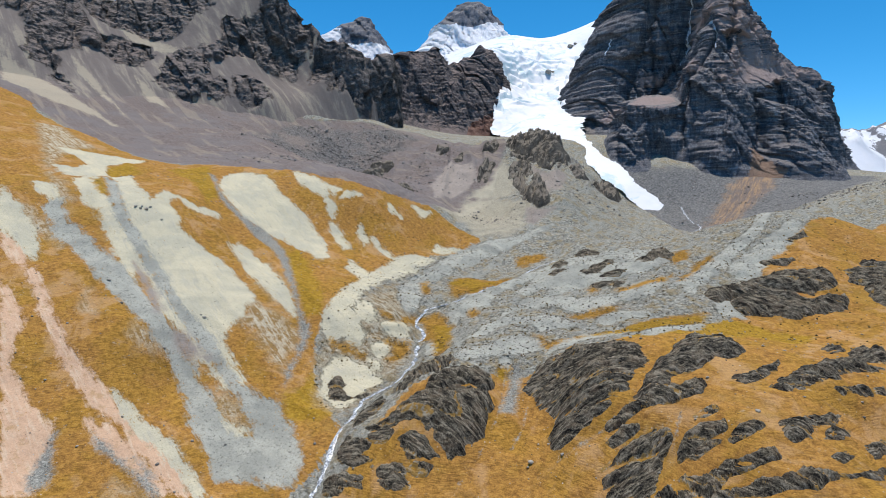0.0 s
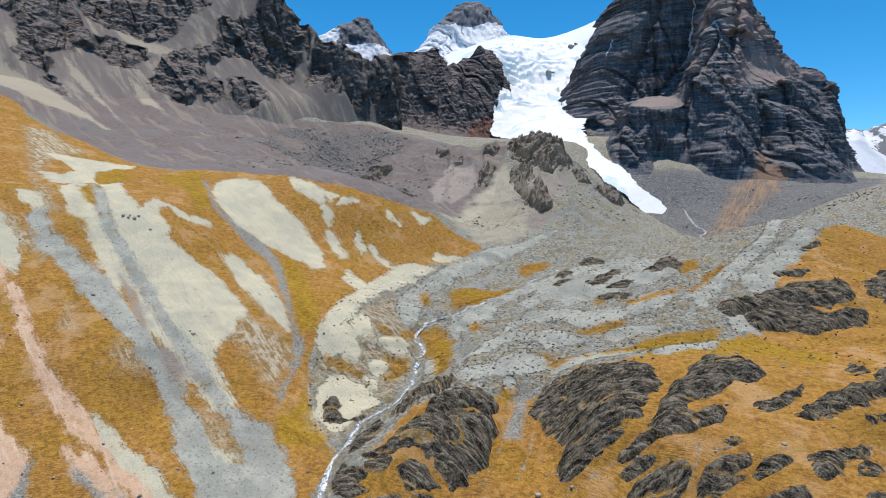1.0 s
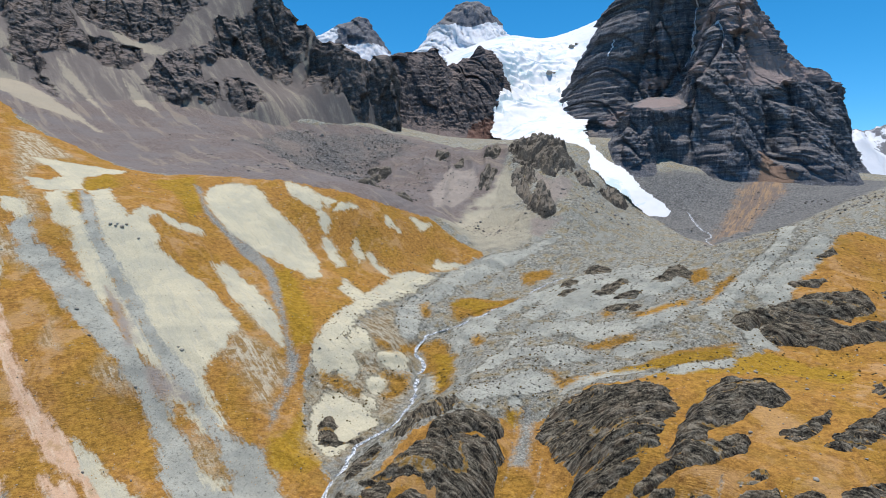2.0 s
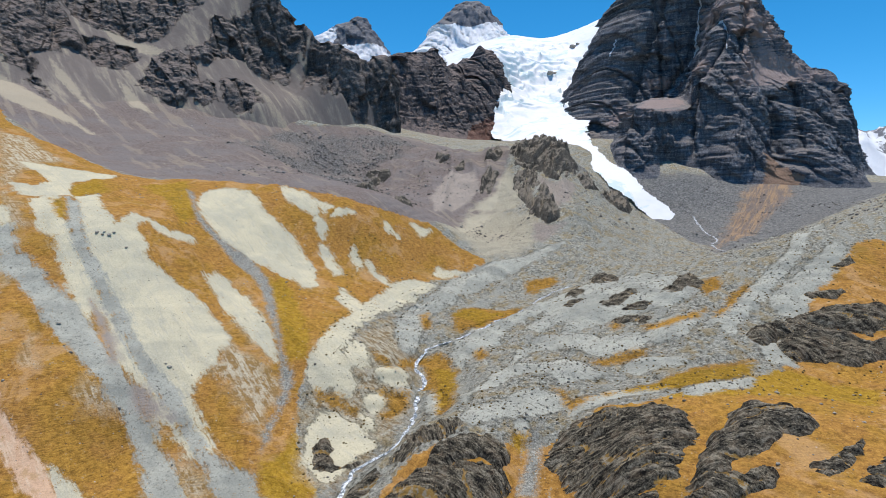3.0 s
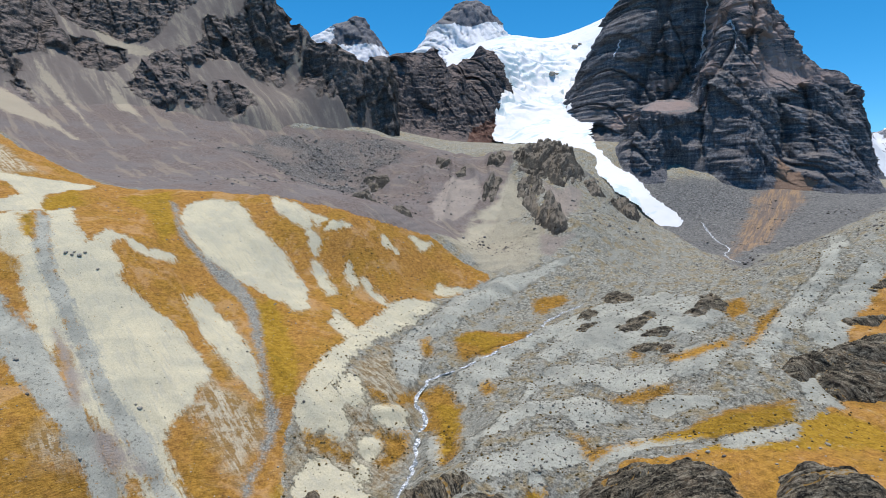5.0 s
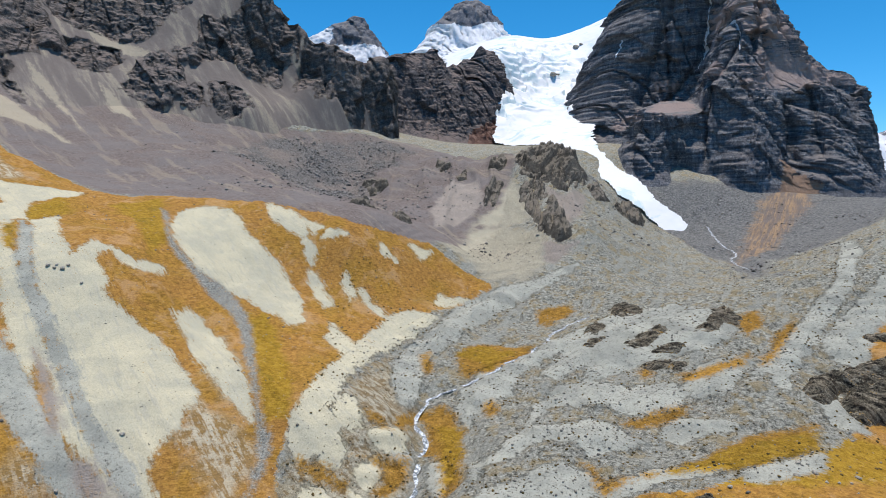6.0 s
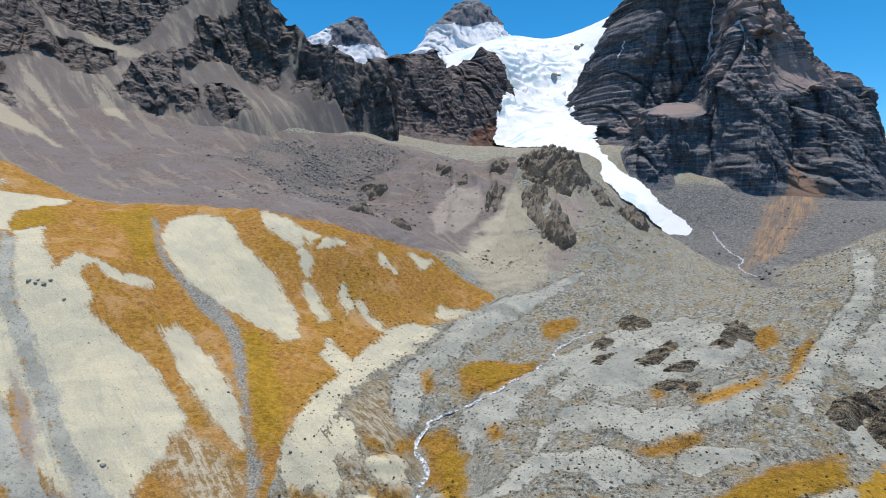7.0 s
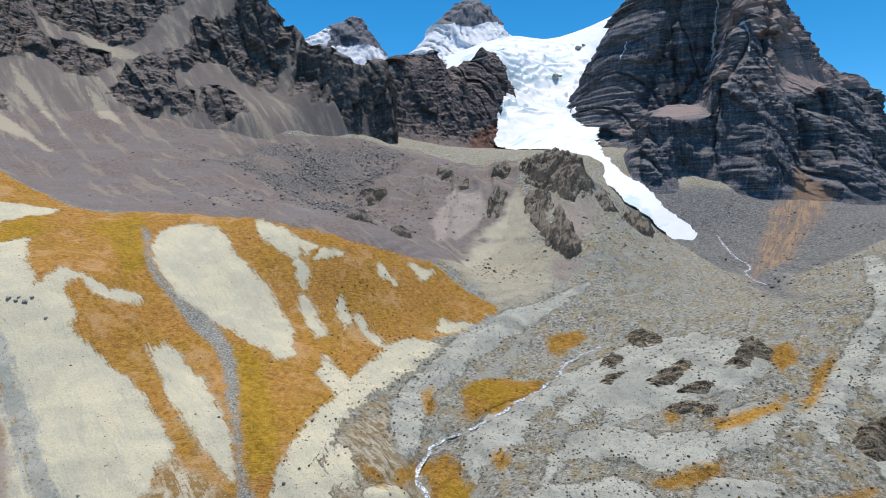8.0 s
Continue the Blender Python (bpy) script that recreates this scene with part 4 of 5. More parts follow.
ground_mesh = grid_mesh("ground", gx_lines, gy_lines, ground_height(px, py), None, {
    "grass": covered(px, py, [GRASS_WEST, GRASS_EAST]), "turf": covered(px, py, GRASS_PATCHES), "pale": covered(px, py, PALE_SCREE),
    "grey": covered(px, py, GREY_SCREE), "pink": covered(px, py, PINK_SCREE), "purple": covered(px, py, [PURPLE_SCREE]), "orange": covered(px, py, [ORANGE_FAN] + RUST_FAN), "gold": covered(px, py, GOLD_GRASS), "blocks": covered(px, py, BLOCK_FIELDS),
    "gully": np.max([-0.3 - np.clip(beside(px, py, line), 0, 14) for line in THIN_GULLIES], 0), "slate": covered(px, py, SLATE_SCREE), "sand": covered(px, py, SAND_SCREE), "streaky": covered(px, py, STREAKY), "gravel": covered(px, py, GRAVEL), "mauve": covered(px, py, MAUVE_SCREE),
    "tan": covered(px, py, TAN_SCREE)})
ground_mesh.materials.append(GROUND)
tagged(new("ground", ground_mesh), "valley ground of ochre grass and pale scree", "ground", kind="structure")

# dark pyramid east of the glacier
PYRAMID_FOOT = [(252, 1180, 250), (262, 985, 205), (288, 925, 182), (322, 925, 186), (353, 925, 184), (387, 905, 176), (417, 890, 172), (482, 903, 204), (505, 858, 172), (567, 830, 156), (575, 832, 156), (600, 850, 146)]
PYRAMID_FACE = [(280, 985, 250), (302, 948, 228), (362, 1021, 308), (350, 995, 303), (345, 978, 298), (350, 966, 200), (318, 985, 290), (385, 960, 290), (388, 935, 200), (441, 1080, 392), (452, 1138, 448), (483, 957, 319), (430, 905, 245), (592, 943, 292), (484, 915, 222), (520, 868, 205), (336, 1124, 275), (402, 1319, 496), (580, 885, 215), (530, 925, 300)]
PYRAMID_CREST = [(268, 1300, 372), (309, 1340, 453), (350, 1335, 505), (387, 1320, 562), (420, 1250, 610), (460, 1150, 640), (500, 1080, 545), (527, 1030, 462), (550, 985, 372), (592, 955, 338), (613, 942, 316), (594, 893, 225)]
PYRAMID_BACK = [(624, 900, 105), (640, 950, 110), (675, 970, 100), (560, 1080, 390), (590, 1020, 330), (620, 985, 285), (545, 1150, 430), (320, 1400, 420), (370, 1400, 490), (720, 960, 80), (640, 1100, 330), (480, 1450, 400), (350, 1460, 400), (650, 1300, 250), (280, 1420, 380), (760, 1150, 200)]
pyramid_plate = spline(PYRAMID_FOOT + PYRAMID_FACE + PYRAMID_CREST + PYRAMID_BACK, 2.0)


def outward(plate, x, y, reach=9.0):
    """Level direction in which a face looks."""
    dx, dy = plate(x + reach, y) - plate(x - reach, y), plate(x, y + reach) - plate(x, y - reach)
    long = np.hypot(dx, dy) + 1e-6
    return -dx / long, -dy / long


def craggy(x, y, z, amount, seed, plate, lean=0.05, beds=((17.0, 4.5), (6.5, 2.2), (2.8, 0.9)), clefts=7.0, blocks=1.0, layered=1.0, extra=0.0):
    """Moves points of a steep face outwards: upright risers and level ledges bed by bed, faulted blocks and deep clefts."""
    ox, oy = outward(plate, x, y)
    u = x + 0.6 * y
    bent = u + 5 * grain(u, z, 60, seed) + 0.12 * z
    fault = lattice(np.floor(bent / 27), np.floor(z / 61), seed + 1) * 14 + lattice(np.floor((bent + 9) / 11), np.floor(z / 29), seed + 2) * 3.5
    w = z - lean * u + fault + 1.6 * grain(u, z, 50, seed + 3) + 0.5 * grain(u, z, 9, seed + 4)
    out = 0.0
    for k, (tall, deep) in enumerate(beds):
        f = w / tall
        f = f - np.floor(f)
        bold = step(grain(u * 0.35, w, tall * 1.9, seed + 5 + k), -0.75, 0.35)
        out = out + layered * deep * bold * (np.where(f < 0.82, f / 0.82, (1 - f) / 0.18) - 0.5)
    cut = grain(bent + 3 * grain(u, z, 14, seed + 9), z * 0.10, 34, seed + 10)
    thin = grain(bent + 1.5 * grain(u, z, 8, seed + 11), z * 0.16, 11, seed + 12)
    out = out - clefts * (1 - step(np.abs(cut), 0.0, 0.16)) - 0.28 * clefts * (1 - step(np.abs(thin), 0.0, 0.18))
    out = out + blocks * (6.0 * facets(bent, z * 0.45, 38, seed + 14) + 3.0 * facets(bent - 0.15 * z, z * 0.6, 14, seed + 17) + 1.1 * facets(u, z, 5.0, seed + 23))
    out = out + 0.5 * rough(u, z, 5, 3, seed + 27, 0.65)
    out = out + extra
    return x + amount * ox * out, y + amount * oy * out


LEDGE_RING = [(298, 980), (316, 1012), (345, 1045), (375, 1050), (400, 1030), (400, 985), (390, 969), (345, 971)]
SHELF_RING = [(462, 955), (500, 1000), (560, 992), (602, 960), (592, 935), (540, 948), (500, 945)]


def pyramid_height(x, y):
    z = pyramid_plate(x, y)
    crest = step(z, 150, 215)
    wx = x + 12 * grain(x, y, 50, 12) + 4 * grain(x, y, 14, 13)
    z = z + crest * (8 * (ridged(wx, y * 0.5, 60, 2, 11) - 0.6) + 1.0 * rough(x, y, 11, 3, 19, 0.6))
    # a scree ledge above an upright wall, and a broad shelf to the east
    ledge = step(inside(x, y, LEDGE_RING) + 2 * rough(x, y, 16, 3, 17), -3, 4)
    z = z * (1 - ledge) + ledge * (289 + 0.42 * (y - 975) + 0.8 * rough(x, y, 12, 4, 18, 0.6))
    shelf = 0.55 * step(inside(x, y, SHELF_RING) + 6 * rough(x, y, 20, 3, 20), -5, 12)
    return z * (1 - shelf) + shelf * (319 - 0.25 * (x - 483) + 0.42 * (y - 957) + 3 * rough(x, y, 14, 4, 28, 0.6))


# deep clefts, as lines of (east, height) on the face
CLEFTS = [[(461, 503), (455, 447), (451, 406), (420, 360), (392, 327), (381, 273), (377, 205)], [(497, 300), (489, 217)], [(528, 318), (512, 224)], [(292, 288), (274, 198)], [(420, 560), (405, 480), (372, 400), (350, 330)], [(505, 520), (482, 420), (470, 385)]]


def pyramid_shift(x, y, z):
    calm = np.maximum(step(inside(x, y, LEDGE_RING), 0, 5), 0.8 * step(inside(x, y, SHELF_RING), -2, 8))
    walls = 1 - 0.75 * step(290 - z, 0, 8) * step(grain(x + 0.6 * y, z * 0.3, 60, 119), -0.5, 0.1)
    return craggy(x, y, z, step(z - ground_height(x, y), 0, 25) * (1 - calm), 101, pyramid_plate, -0.03, ((15.0, 3.4), (6.0, 2.0), (2.6, 0.8)), 9.0, 1.5, walls, sum(-15.0 * np.exp(-(beside(x + 3 * grain(x, z, 16, 117), z, line) / 5.0) ** 2) for line in CLEFTS))


# purplish and orange scree, and snow in the clefts, as rings and lines of (east, height) on the face
PURPLE_BEDS = [[(326, 315), (392, 316), (390, 298), (360, 286), (303, 283)], [(432, 326), (472, 357), (471, 381), (498, 392), (540, 376), (563, 363), (606, 332), (565, 325), (501, 321), (446, 321)], [(487, 504), (513, 449), (556, 385), (516, 398), (488, 391)]]
DULL_BEDS = [[(452, 500), (500, 490), (530, 430), (485, 398), (455, 404)], [(371, 382), (421, 384), (425, 342), (362, 337)], [(440, 372), (470, 362), (470, 340), (436, 332)]]
FAN_BED = [(466, 218), (477, 213), (504, 178), (476, 140), (410, 130), (458, 182)]
SNOW_CLEFTS = [[(463, 530), (458, 480), (455, 447), (451, 406), (449, 385)], [(340, 460), (329, 427)]]


def pyramid_marks(x, y, z):
    return {"ledge": np.maximum(covered(x, z, PURPLE_BEDS), covered(x, z, DULL_BEDS) - 8), "fan": inside(x, z, FAN_BED), "snow": np.max([0.9 - np.clip(beside(x, z, line), 0, 30) for line in SNOW_CLEFTS], 0)}


EAST_LEDGES = [
    ("scree_ledge", LEDGE_RING, "purplish scree ledge", ROCK_EAST),
    ("scree_ledge", SHELF_RING, "purplish scree shelf", ROCK_EAST),
    ("lower_wall", [(270, 920), (300, 985), (345, 985), (420, 930), (430, 840), (340, 840)], "black upright rock wall", ROCK_EAST),
    ("buttress", [(490, 830), (490, 930), (600, 940), (680, 900), (660, 820), (560, 800)], "dark blocky rock buttress", ROCK_EAST),
]
build_mountain(pyramid_height, 225, 780, 800, 1470, 1.3, ROCK_EAST, "dark layered rock pyramid with purplish ledges beside the glacier", 3.0, pyramid_marks, EAST_LEDGES, shift=pyramid_shift, rows=640)

# west massif and its pillars
MASSIF_FOOT = [(-441, 705, 260), (-520, 740, 288), (-351, 830, 274), (-250, 832, 252), (-187, 880, 256), (-125, 905, 254), (-85, 945, 254)]
MASSIF_FACE = [(-538, 771, 327), (-451, 721, 270), (-462, 961, 400), (-351, 838, 286), (-323, 948, 397), (-242, 982, 370), (-250, 840, 272), (-196, 921, 315), (-194, 959, 356), (-142, 917, 313), (-84, 946, 318)]
MASSIF_CREST = [(-260, 1000, 464), (-220, 985, 424), (-187, 968, 390), (-154, 945, 381), (-124, 955, 362), (-89, 1000, 381), (-314, 1045, 505), (-408, 1050, 505), (-480, 1050, 500), (-556, 1050, 474), (-636, 1000, 500), (-691, 950, 500), (-760, 900, 480)]
MASSIF_BACK = [(-58, 930, 246), (-55, 965, 246), (-50, 1000, 248), (-46, 1045, 255), (-66, 985, 300), (-220, 1040, 385), (-187, 1015, 350), (-154, 990, 335), (-124, 1000, 325), (-260, 1060, 430), (-95, 1040, 330), (-300, 1200, 420), (-500, 1200, 420), (-150, 1120, 320), (-700, 1150, 400), (-30, 1050, 300)]
massif_plate = spline(MASSIF_FOOT + MASSIF_FACE + MASSIF_CREST + MASSIF_BACK, 2.0)


MASSIF_RIBS = [[(-599, 867), (-570, 941), (-549, 919), (-521, 892), (-482, 936), (-449, 926), (-431, 896), (-432, 866), (-450, 850), (-482, 856), (-505, 857), (-505, 832), (-513, 828), (-515, 803), (-494, 780), (-476, 763), (-445, 718), (-481, 750), (-503, 764), (-526, 778), (-542, 783)]]
MASSIF_RIBS.append([(-408, 848), (-413, 900), (-396, 918), (-368, 909), (-347, 887), (-334, 865), (-336, 842), (-340, 836), (-350, 825), (-372, 834), (-396, 840)])
MASSIF_RIBS.append([(-333, 860), (-313, 869), (-302, 847), (-310, 836), (-331, 840)])
MASSIF_RIBS.append([(-311, 877), (-288, 886), (-250, 875), (-244, 853), (-262, 837), (-289, 842)])
MASSIF_RIBS.append([(-575, 945), (-520, 1080), (-355, 1060), (-404, 1010), (-371, 986), (-405, 968), (-413, 945), (-452, 945), (-493, 950), (-535, 930)])
MASSIF_RIBS.append([(-373, 922), (-345, 935), (-346, 963), (-298, 976), (-280, 1050), (-215, 1050), (-203, 990), (-207, 972), (-209, 961), (-228, 965), (-234, 937), (-247, 938), (-277, 927), (-309, 925), (-334, 904), (-356, 900)])
MASSIF_RIBS.append([(-203, 929), (-213, 956), (-206, 966), (-200, 1010), (-154, 1000), (-121, 1010), (-60, 1010), (-50, 947), (-58, 928), (-109, 936), (-119, 920), (-150, 908), (-176, 916)])
MASSIF_RIBS.append([(-760, 900), (-700, 860), (-620, 800), (-585, 850), (-575, 960), (-640, 1020), (-780, 1000)])


def massif_rock(x, y):
    return covered(x, y, MASSIF_RIBS) + 5 * rough(x, y, 24, 4, 27, 0.6)


def massif_height(x, y):
    rib = step(massif_rock(x, y), -4, 5)
    wx, wy = x + 8 * grain(x, y, 40, 24), y + 8 * grain(x, y, 40, 26)
    crags = 17 * (ridged(wx + 0.4 * wy, wy * 0.5, 44, 2, 23) - 0.5) + 3 * (ridged(wx - 0.3 * wy, wy * 0.7, 15, 3, 25) - 0.45)
    z = massif_plate(x, y) - 3 - 90 * step(x, -76, -50) - 200 * step(x, -84, -60) * step(y, 1005, 1040) + rib * (crags + 6)
    return z + (1 - rib) * (1.6 * ridged(x + 0.5 * y, y * 0.2, 20, 3, 31) + 0.3 * rough(x, y, 5, 3, 32))


def massif_shift(x, y, z):
    return craggy(x, y, z, 0.75 * step(massif_rock(x, y), -3, 5), 131, massif_plate, -0.22, ((24.0, 3.6), (9.0, 1.7), (3.4, 0.7)), 9.0, 1.9)


MASSIF_PARTS = [("rock_rib", ring, "dark craggy rock rib", ROCK_WEST) for ring in MASSIF_RIBS]
build_mountain(massif_height, -900, -40, 690, 1220, 1.8, ROCK_WEST, "dark craggy massif with purple scree between its ribs", 3.0, lambda x, y, z: {"rock": massif_rock(x, y), "tan": covered(x, y, TAN_SCREE)}, MASSIF_PARTS, rest="scree_slope", shift=massif_shift, rows=420)

# wall under the far snow peak
WALL_FOOT = [(-90, 1090, 285), (-45, 1080, 266), (17, 1150, 258), (86, 1200, 258), (125, 1250, 275), (150, 1300, 320)]
WALL_FACE = [(-25, 1198, 316), (47, 1367, 421), (117, 1290, 345), (-60, 1180, 340)]
WALL_CREST = [(-110, 1160, 405), (-80, 1220, 428), (-50, 1290, 448), (0, 1345, 463), (75, 1390, 480), (125, 1390, 466), (143, 1345, 395)]
WALL_BACK = [(-140, 1090, 372), (-160, 1020, 340), (-130, 1200, 400), (155, 1370, 380), (0, 1480, 430), (-150, 1300, 400), (-200, 1150, 370), (120, 1460, 440)]
wall_plate = spline(WALL_FOOT + WALL_FACE + WALL_CREST + WALL_BACK, 2.0)


def wall_height(x, y):
    wx = x + 5 * grain(x, y, 26, 35)
    return wall_plate(x, y) + 17 * (ridged(wx, y * 0.25, 36, 3, 37) - 0.6) + 1.0 * rough(x, y, 9, 3, 39, 0.6)


def wall_shift(x, y, z):
    return craggy(x, y, z, step(z - ground_height(x, y), 0, 20), 161, wall_plate, 0.08, ((19.0, 3.0), (7.0, 1.8), (3.0, 0.8)), 10.0, 1.1)


build_mountain(wall_height, -230, 165, 960, 1490, 1.3, ROCK_WALL, "dark fluted rock wall beside the icefall", shift=wall_shift, rows=380, parts=[("red_band", [(40, 1150), (60, 1225), (100, 1262), (140, 1275), (150, 1230), (100, 1180)], "rusty red rock band", ROCK_RED)])

# glacier
GLACIER_SPOTS = [(114, 1215, 274), (140, 1330, 378), (159, 1400, 404), (130, 1445, 486), (170, 1190, 282), (200, 1300, 340), (251, 1444, 437), (333, 1573, 537), (295, 1700, 578), (332, 1650, 574), (411, 1600, 592), (477, 1600, 634), (200, 1800, 618), (370, 1620, 582), (300, 1600, 548), (300, 1380, 399), (327, 1480, 472), (252, 1180, 290), (209, 1100, 264), (209, 1020, 236), (237, 955, 203), (265, 880, 160), (303, 826, 117), (200, 1850, 600), (50, 1900, 590), (420, 1480, 540), (60, 1500, 470)]
GLACIER_RING = [(303, 822), (312, 835), (290, 880), (262, 950), (240, 1010), (252, 1090), (280, 1180), (300, 1290), (340, 1400), (400, 1480), (520, 1560), (540, 1650), (300, 1850), (0, 1900), (20, 1500), (100, 1420), (120, 1330), (100, 1215), (150, 1140), (195, 1060), (205, 1000), (228, 940), (255, 875), (285, 830)]
glacier_plate = spline(GLACIER_SPOTS, 2.0)


def glacier_height(x, y):
    high = step(y, 1180, 1300) * (1 - step(y, 1560, 1640)) * (1 - step(x, 330, 400))
    z = glacier_plate(x, y)
    lean = 26 * grain(x, y, 60, 40) + 14 * grain(x, y, 24, 42)
    z = z + high * (0.4 * step(grain(x, y, 70, 46), -0.1, 0.4) * (terrace(z + lean, 26.0, 0.9) - lean - z) + 6 * (ridged(x * 0.5, y, 60, 2, 41) - 0.45) + 8 * step(grain(x, y, 80, 48), 0.0, 0.35) * facets(x, y + 0.4 * x, 26, 44))
    return z + (0.4 + 0.4 * high) * rough(x, y, 16, 3, 43)


build_mountain(glacier_height, 0, 560, 815, 1900, 2.0, ICE, "white broken icefall narrowing to a snow tongue", parts=[
    ("snow_tongue", [(330, 800), (330, 860), (260, 1010), (290, 1120), (140, 1120), (190, 1000), (260, 830)], "smooth white snow tongue", ICE),
    ("icefall", [(60, 1120), (330, 1120), (420, 1400), (400, 1560), (120, 1560), (60, 1400)], "broken white icefall with bluish steps", ICE),
], category="glacier", name="glacier", rest="snowfield", keep=lambda x, y: inside(x, y, GLACIER_RING) + 4 * rough(x, y, 16, 3, 45) > 0)

# far peaks
PEAK_SPOTS = [(97, 2300, 884), (60, 2300, 870), (150, 2300, 868), (183, 2300, 844), (248, 2260, 730), (-30, 2230, 754), (-88, 2150, 655), (130, 2200, 770), (60, 2150, 700), (-200, 2200, 560), (350, 2200, 640), (100, 1950, 600), (97, 2600, 600), (-200, 2500, 450), (400, 2500, 450), (300, 1900, 560), (-50, 1950, 590)]
peak_plate = spline(PEAK_SPOTS, 1.0)


def peak_height(x, y):
    return peak_plate(x, y) + 30 * (ridged(x, y, 130, 5, 51) - 0.45)


build_mountain(peak_height, -300, 500, 1850, 2600, 5.0, ROCK_FAR_HAZED, "far rock pyramid with snow on its shoulders", 3.0, lambda x, y, z: {"snow": 757 - z + 0.25 * np.abs(x - 90)}, shift=lambda x, y, z: craggy(x, y, z, 1.5 + 0 * x, 191, peak_plate))
SHOULDER_SPOTS = [(-191, 1500, 586), (-220, 1500, 578), (-257, 1500, 562), (-289, 1500, 550), (-132, 1500, 508), (-110, 1500, 460), (-340, 1500, 520), (-191, 1400, 470), (-191, 1600, 480), (-300, 1400, 440), (-60, 1400, 420), (-450, 1450, 420), (-300, 1650, 400)]
shoulder_plate = spline(SHOULDER_SPOTS, 1.0)


def shoulder_height(x, y):
    return shoulder_plate(x, y) + 18 * (ridged(x, y, 70, 5, 57) - 0.45)


build_mountain(shoulder_height, -450, -40, 1340, 1660, 3.0, ROCK_FAR_HAZED, "far dark peak with a snowy shoulder", 3.0, lambda x, y, z: {"snow": np.maximum(-250 - x, 505 - z)}, shift=lambda x, y, z: craggy(x, y, z, 1.0 + 0 * x, 211, shoulder_plate))

# far snow mountain east of the pyramid
EAST_SNOW_SPOTS = [(1366, 2000, 372), (1414, 2000, 352), (1460, 2000, 386), (1500, 2000, 370), (1600, 2000, 440), (1750, 2050, 420), (1250, 2000, 400), (1150, 2050, 420), (1000, 2100, 350), (1366, 1850, 250), (1500, 1800, 180), (1250, 1800, 220), (1700, 1800, 200), (1100, 1800, 200), (1400, 2250, 250), (1700, 2250, 250), (1000, 2250, 200)]
east_snow_plate = spline(EAST_SNOW_SPOTS, 1.0)


def east_snow_height(x, y):
    return east_snow_plate(x, y) + 26 * (ridged(x, y, 110, 5, 67) - 0.5)


build_mountain(east_snow_height, 950, 1800, 1700, 2250, 5.0, ROCK_FAR_HAZED, "far mountain side of snow and dark rock", 3.0, lambda x, y, z: {"snow": 22 * rough(x, y, 90, 4, 69) + 14})

# ---- rock outcrops ----
def pieces(mask):
    """The connected pieces of a grid mask, each as a mask of its own."""
    todo, out = {(int(j), int(i)) for j, i in zip(*np.nonzero(mask))}, []
    while todo:
        start = todo.pop()
        found, edge = [start], [start]
        while edge:
            j, i = edge.pop()
            for spot in ((j + 1, i), (j - 1, i), (j, i + 1), (j, i - 1)):
                if spot in todo:
                    todo.remove(spot)
                    found.append(spot)
                    edge.append(spot)
        piece = np.zeros(mask.shape, bool)
        piece[tuple(np.array(found).T)] = True
        out.append(piece)
    return out


def build_outcrop(name, ring, rise, strike, label, cell=0.5, band=2.6, group="", mat=None, category="rock", crag=0.0, grow=0.8):
    """A whaleback of foliated rock over a plan ring: strike is the bearing of its layers (degrees from east)."""
    xs0, ys0 = [p[0] for p in ring], [p[1] for p in ring]
    xs, ys = spread(min(xs0) - 6, max(xs0) + 6, cell), spread(min(ys0) - 6, max(ys0) + 6, cell)
    gx, gy = np.meshgrid(xs, ys)
    scale = band / 2.6
    seed = int(abs(xs0[0]) * 7 + abs(ys0[0])) % 997
    breadth = min(max(xs0) - min(xs0), max(ys0) - min(ys0))
    edge = inside(gx, gy, ring) + grow + min(1.5 * scale, 0.13 * breadth) * rough(gx, gy, 9 * scale, 4, seed, 0.6)
    wide = max(1.2, breadth * 0.24)
    ca, sa = math.cos(radians(strike)), math.sin(radians(strike))
    along, across = gx * ca + gy * sa, gy * ca - gx * sa
    plain = across
    across = across + 0.6 * scale * grain(along, across, 24 * scale, seed + 3) + 0.15 * scale * grain(along, across, 6 * scale, seed + 4) + 0.35 * scale * facets(along, across * 0.8, 9 * scale, seed + 5)
    dome = np.clip(edge / wide, -0.6, 1)
    dome = np.where(dome > 0, 1 - (1 - np.clip(dome * (1.5 if crag else 1), 0, 1)) ** (1.6 if crag else 2.4), dome * 1.5)
    relief = 0.0
    for size, amount in ((band * 2.1, 1.4), (band, 1.2), (band * 0.5, 0.8)):
        k = across / size + 1.2 * grain(along * 0.5, across, size * 5, seed + int(size * 10))
        saw = k - np.floor(k)
        strength = step(grain(along / 8, across, size * 1.3, seed + 9 + int(size * 7)), -0.8, 0.2)
        relief = relief + scale * amount * strength * (np.where(saw > 0.2, (1 - saw) / 0.8, saw / 0.2) - 0.5)
    cracks = 1 - step(np.abs(grain(along * 0.22, across * 1.1, 6 * scale, seed + 21)), 0.0, 0.14)
    z = ground_height(gx, gy) + rise * dome + relief * step(edge, -0.5, 2.0) - 1.3 * scale * cracks * step(edge, 0, 2) - 0.25 + scale * step(edge, 0, 2) * 0.8 * facets(along * 0.4, across, 4.5 * scale, seed + 41)
    if crag:
        z = z + crag * step(edge, -1, 6) * (ridged(gx, gy * 0.7, 22, 4, seed + 31) - 0.45 + 0.2 * rough(gx, gy, 6, 3, seed + 33) + 0.6 * facets(gx, gy, 15, seed + 35) + 0.3 * facets(gx, gy, 6, seed + 36))
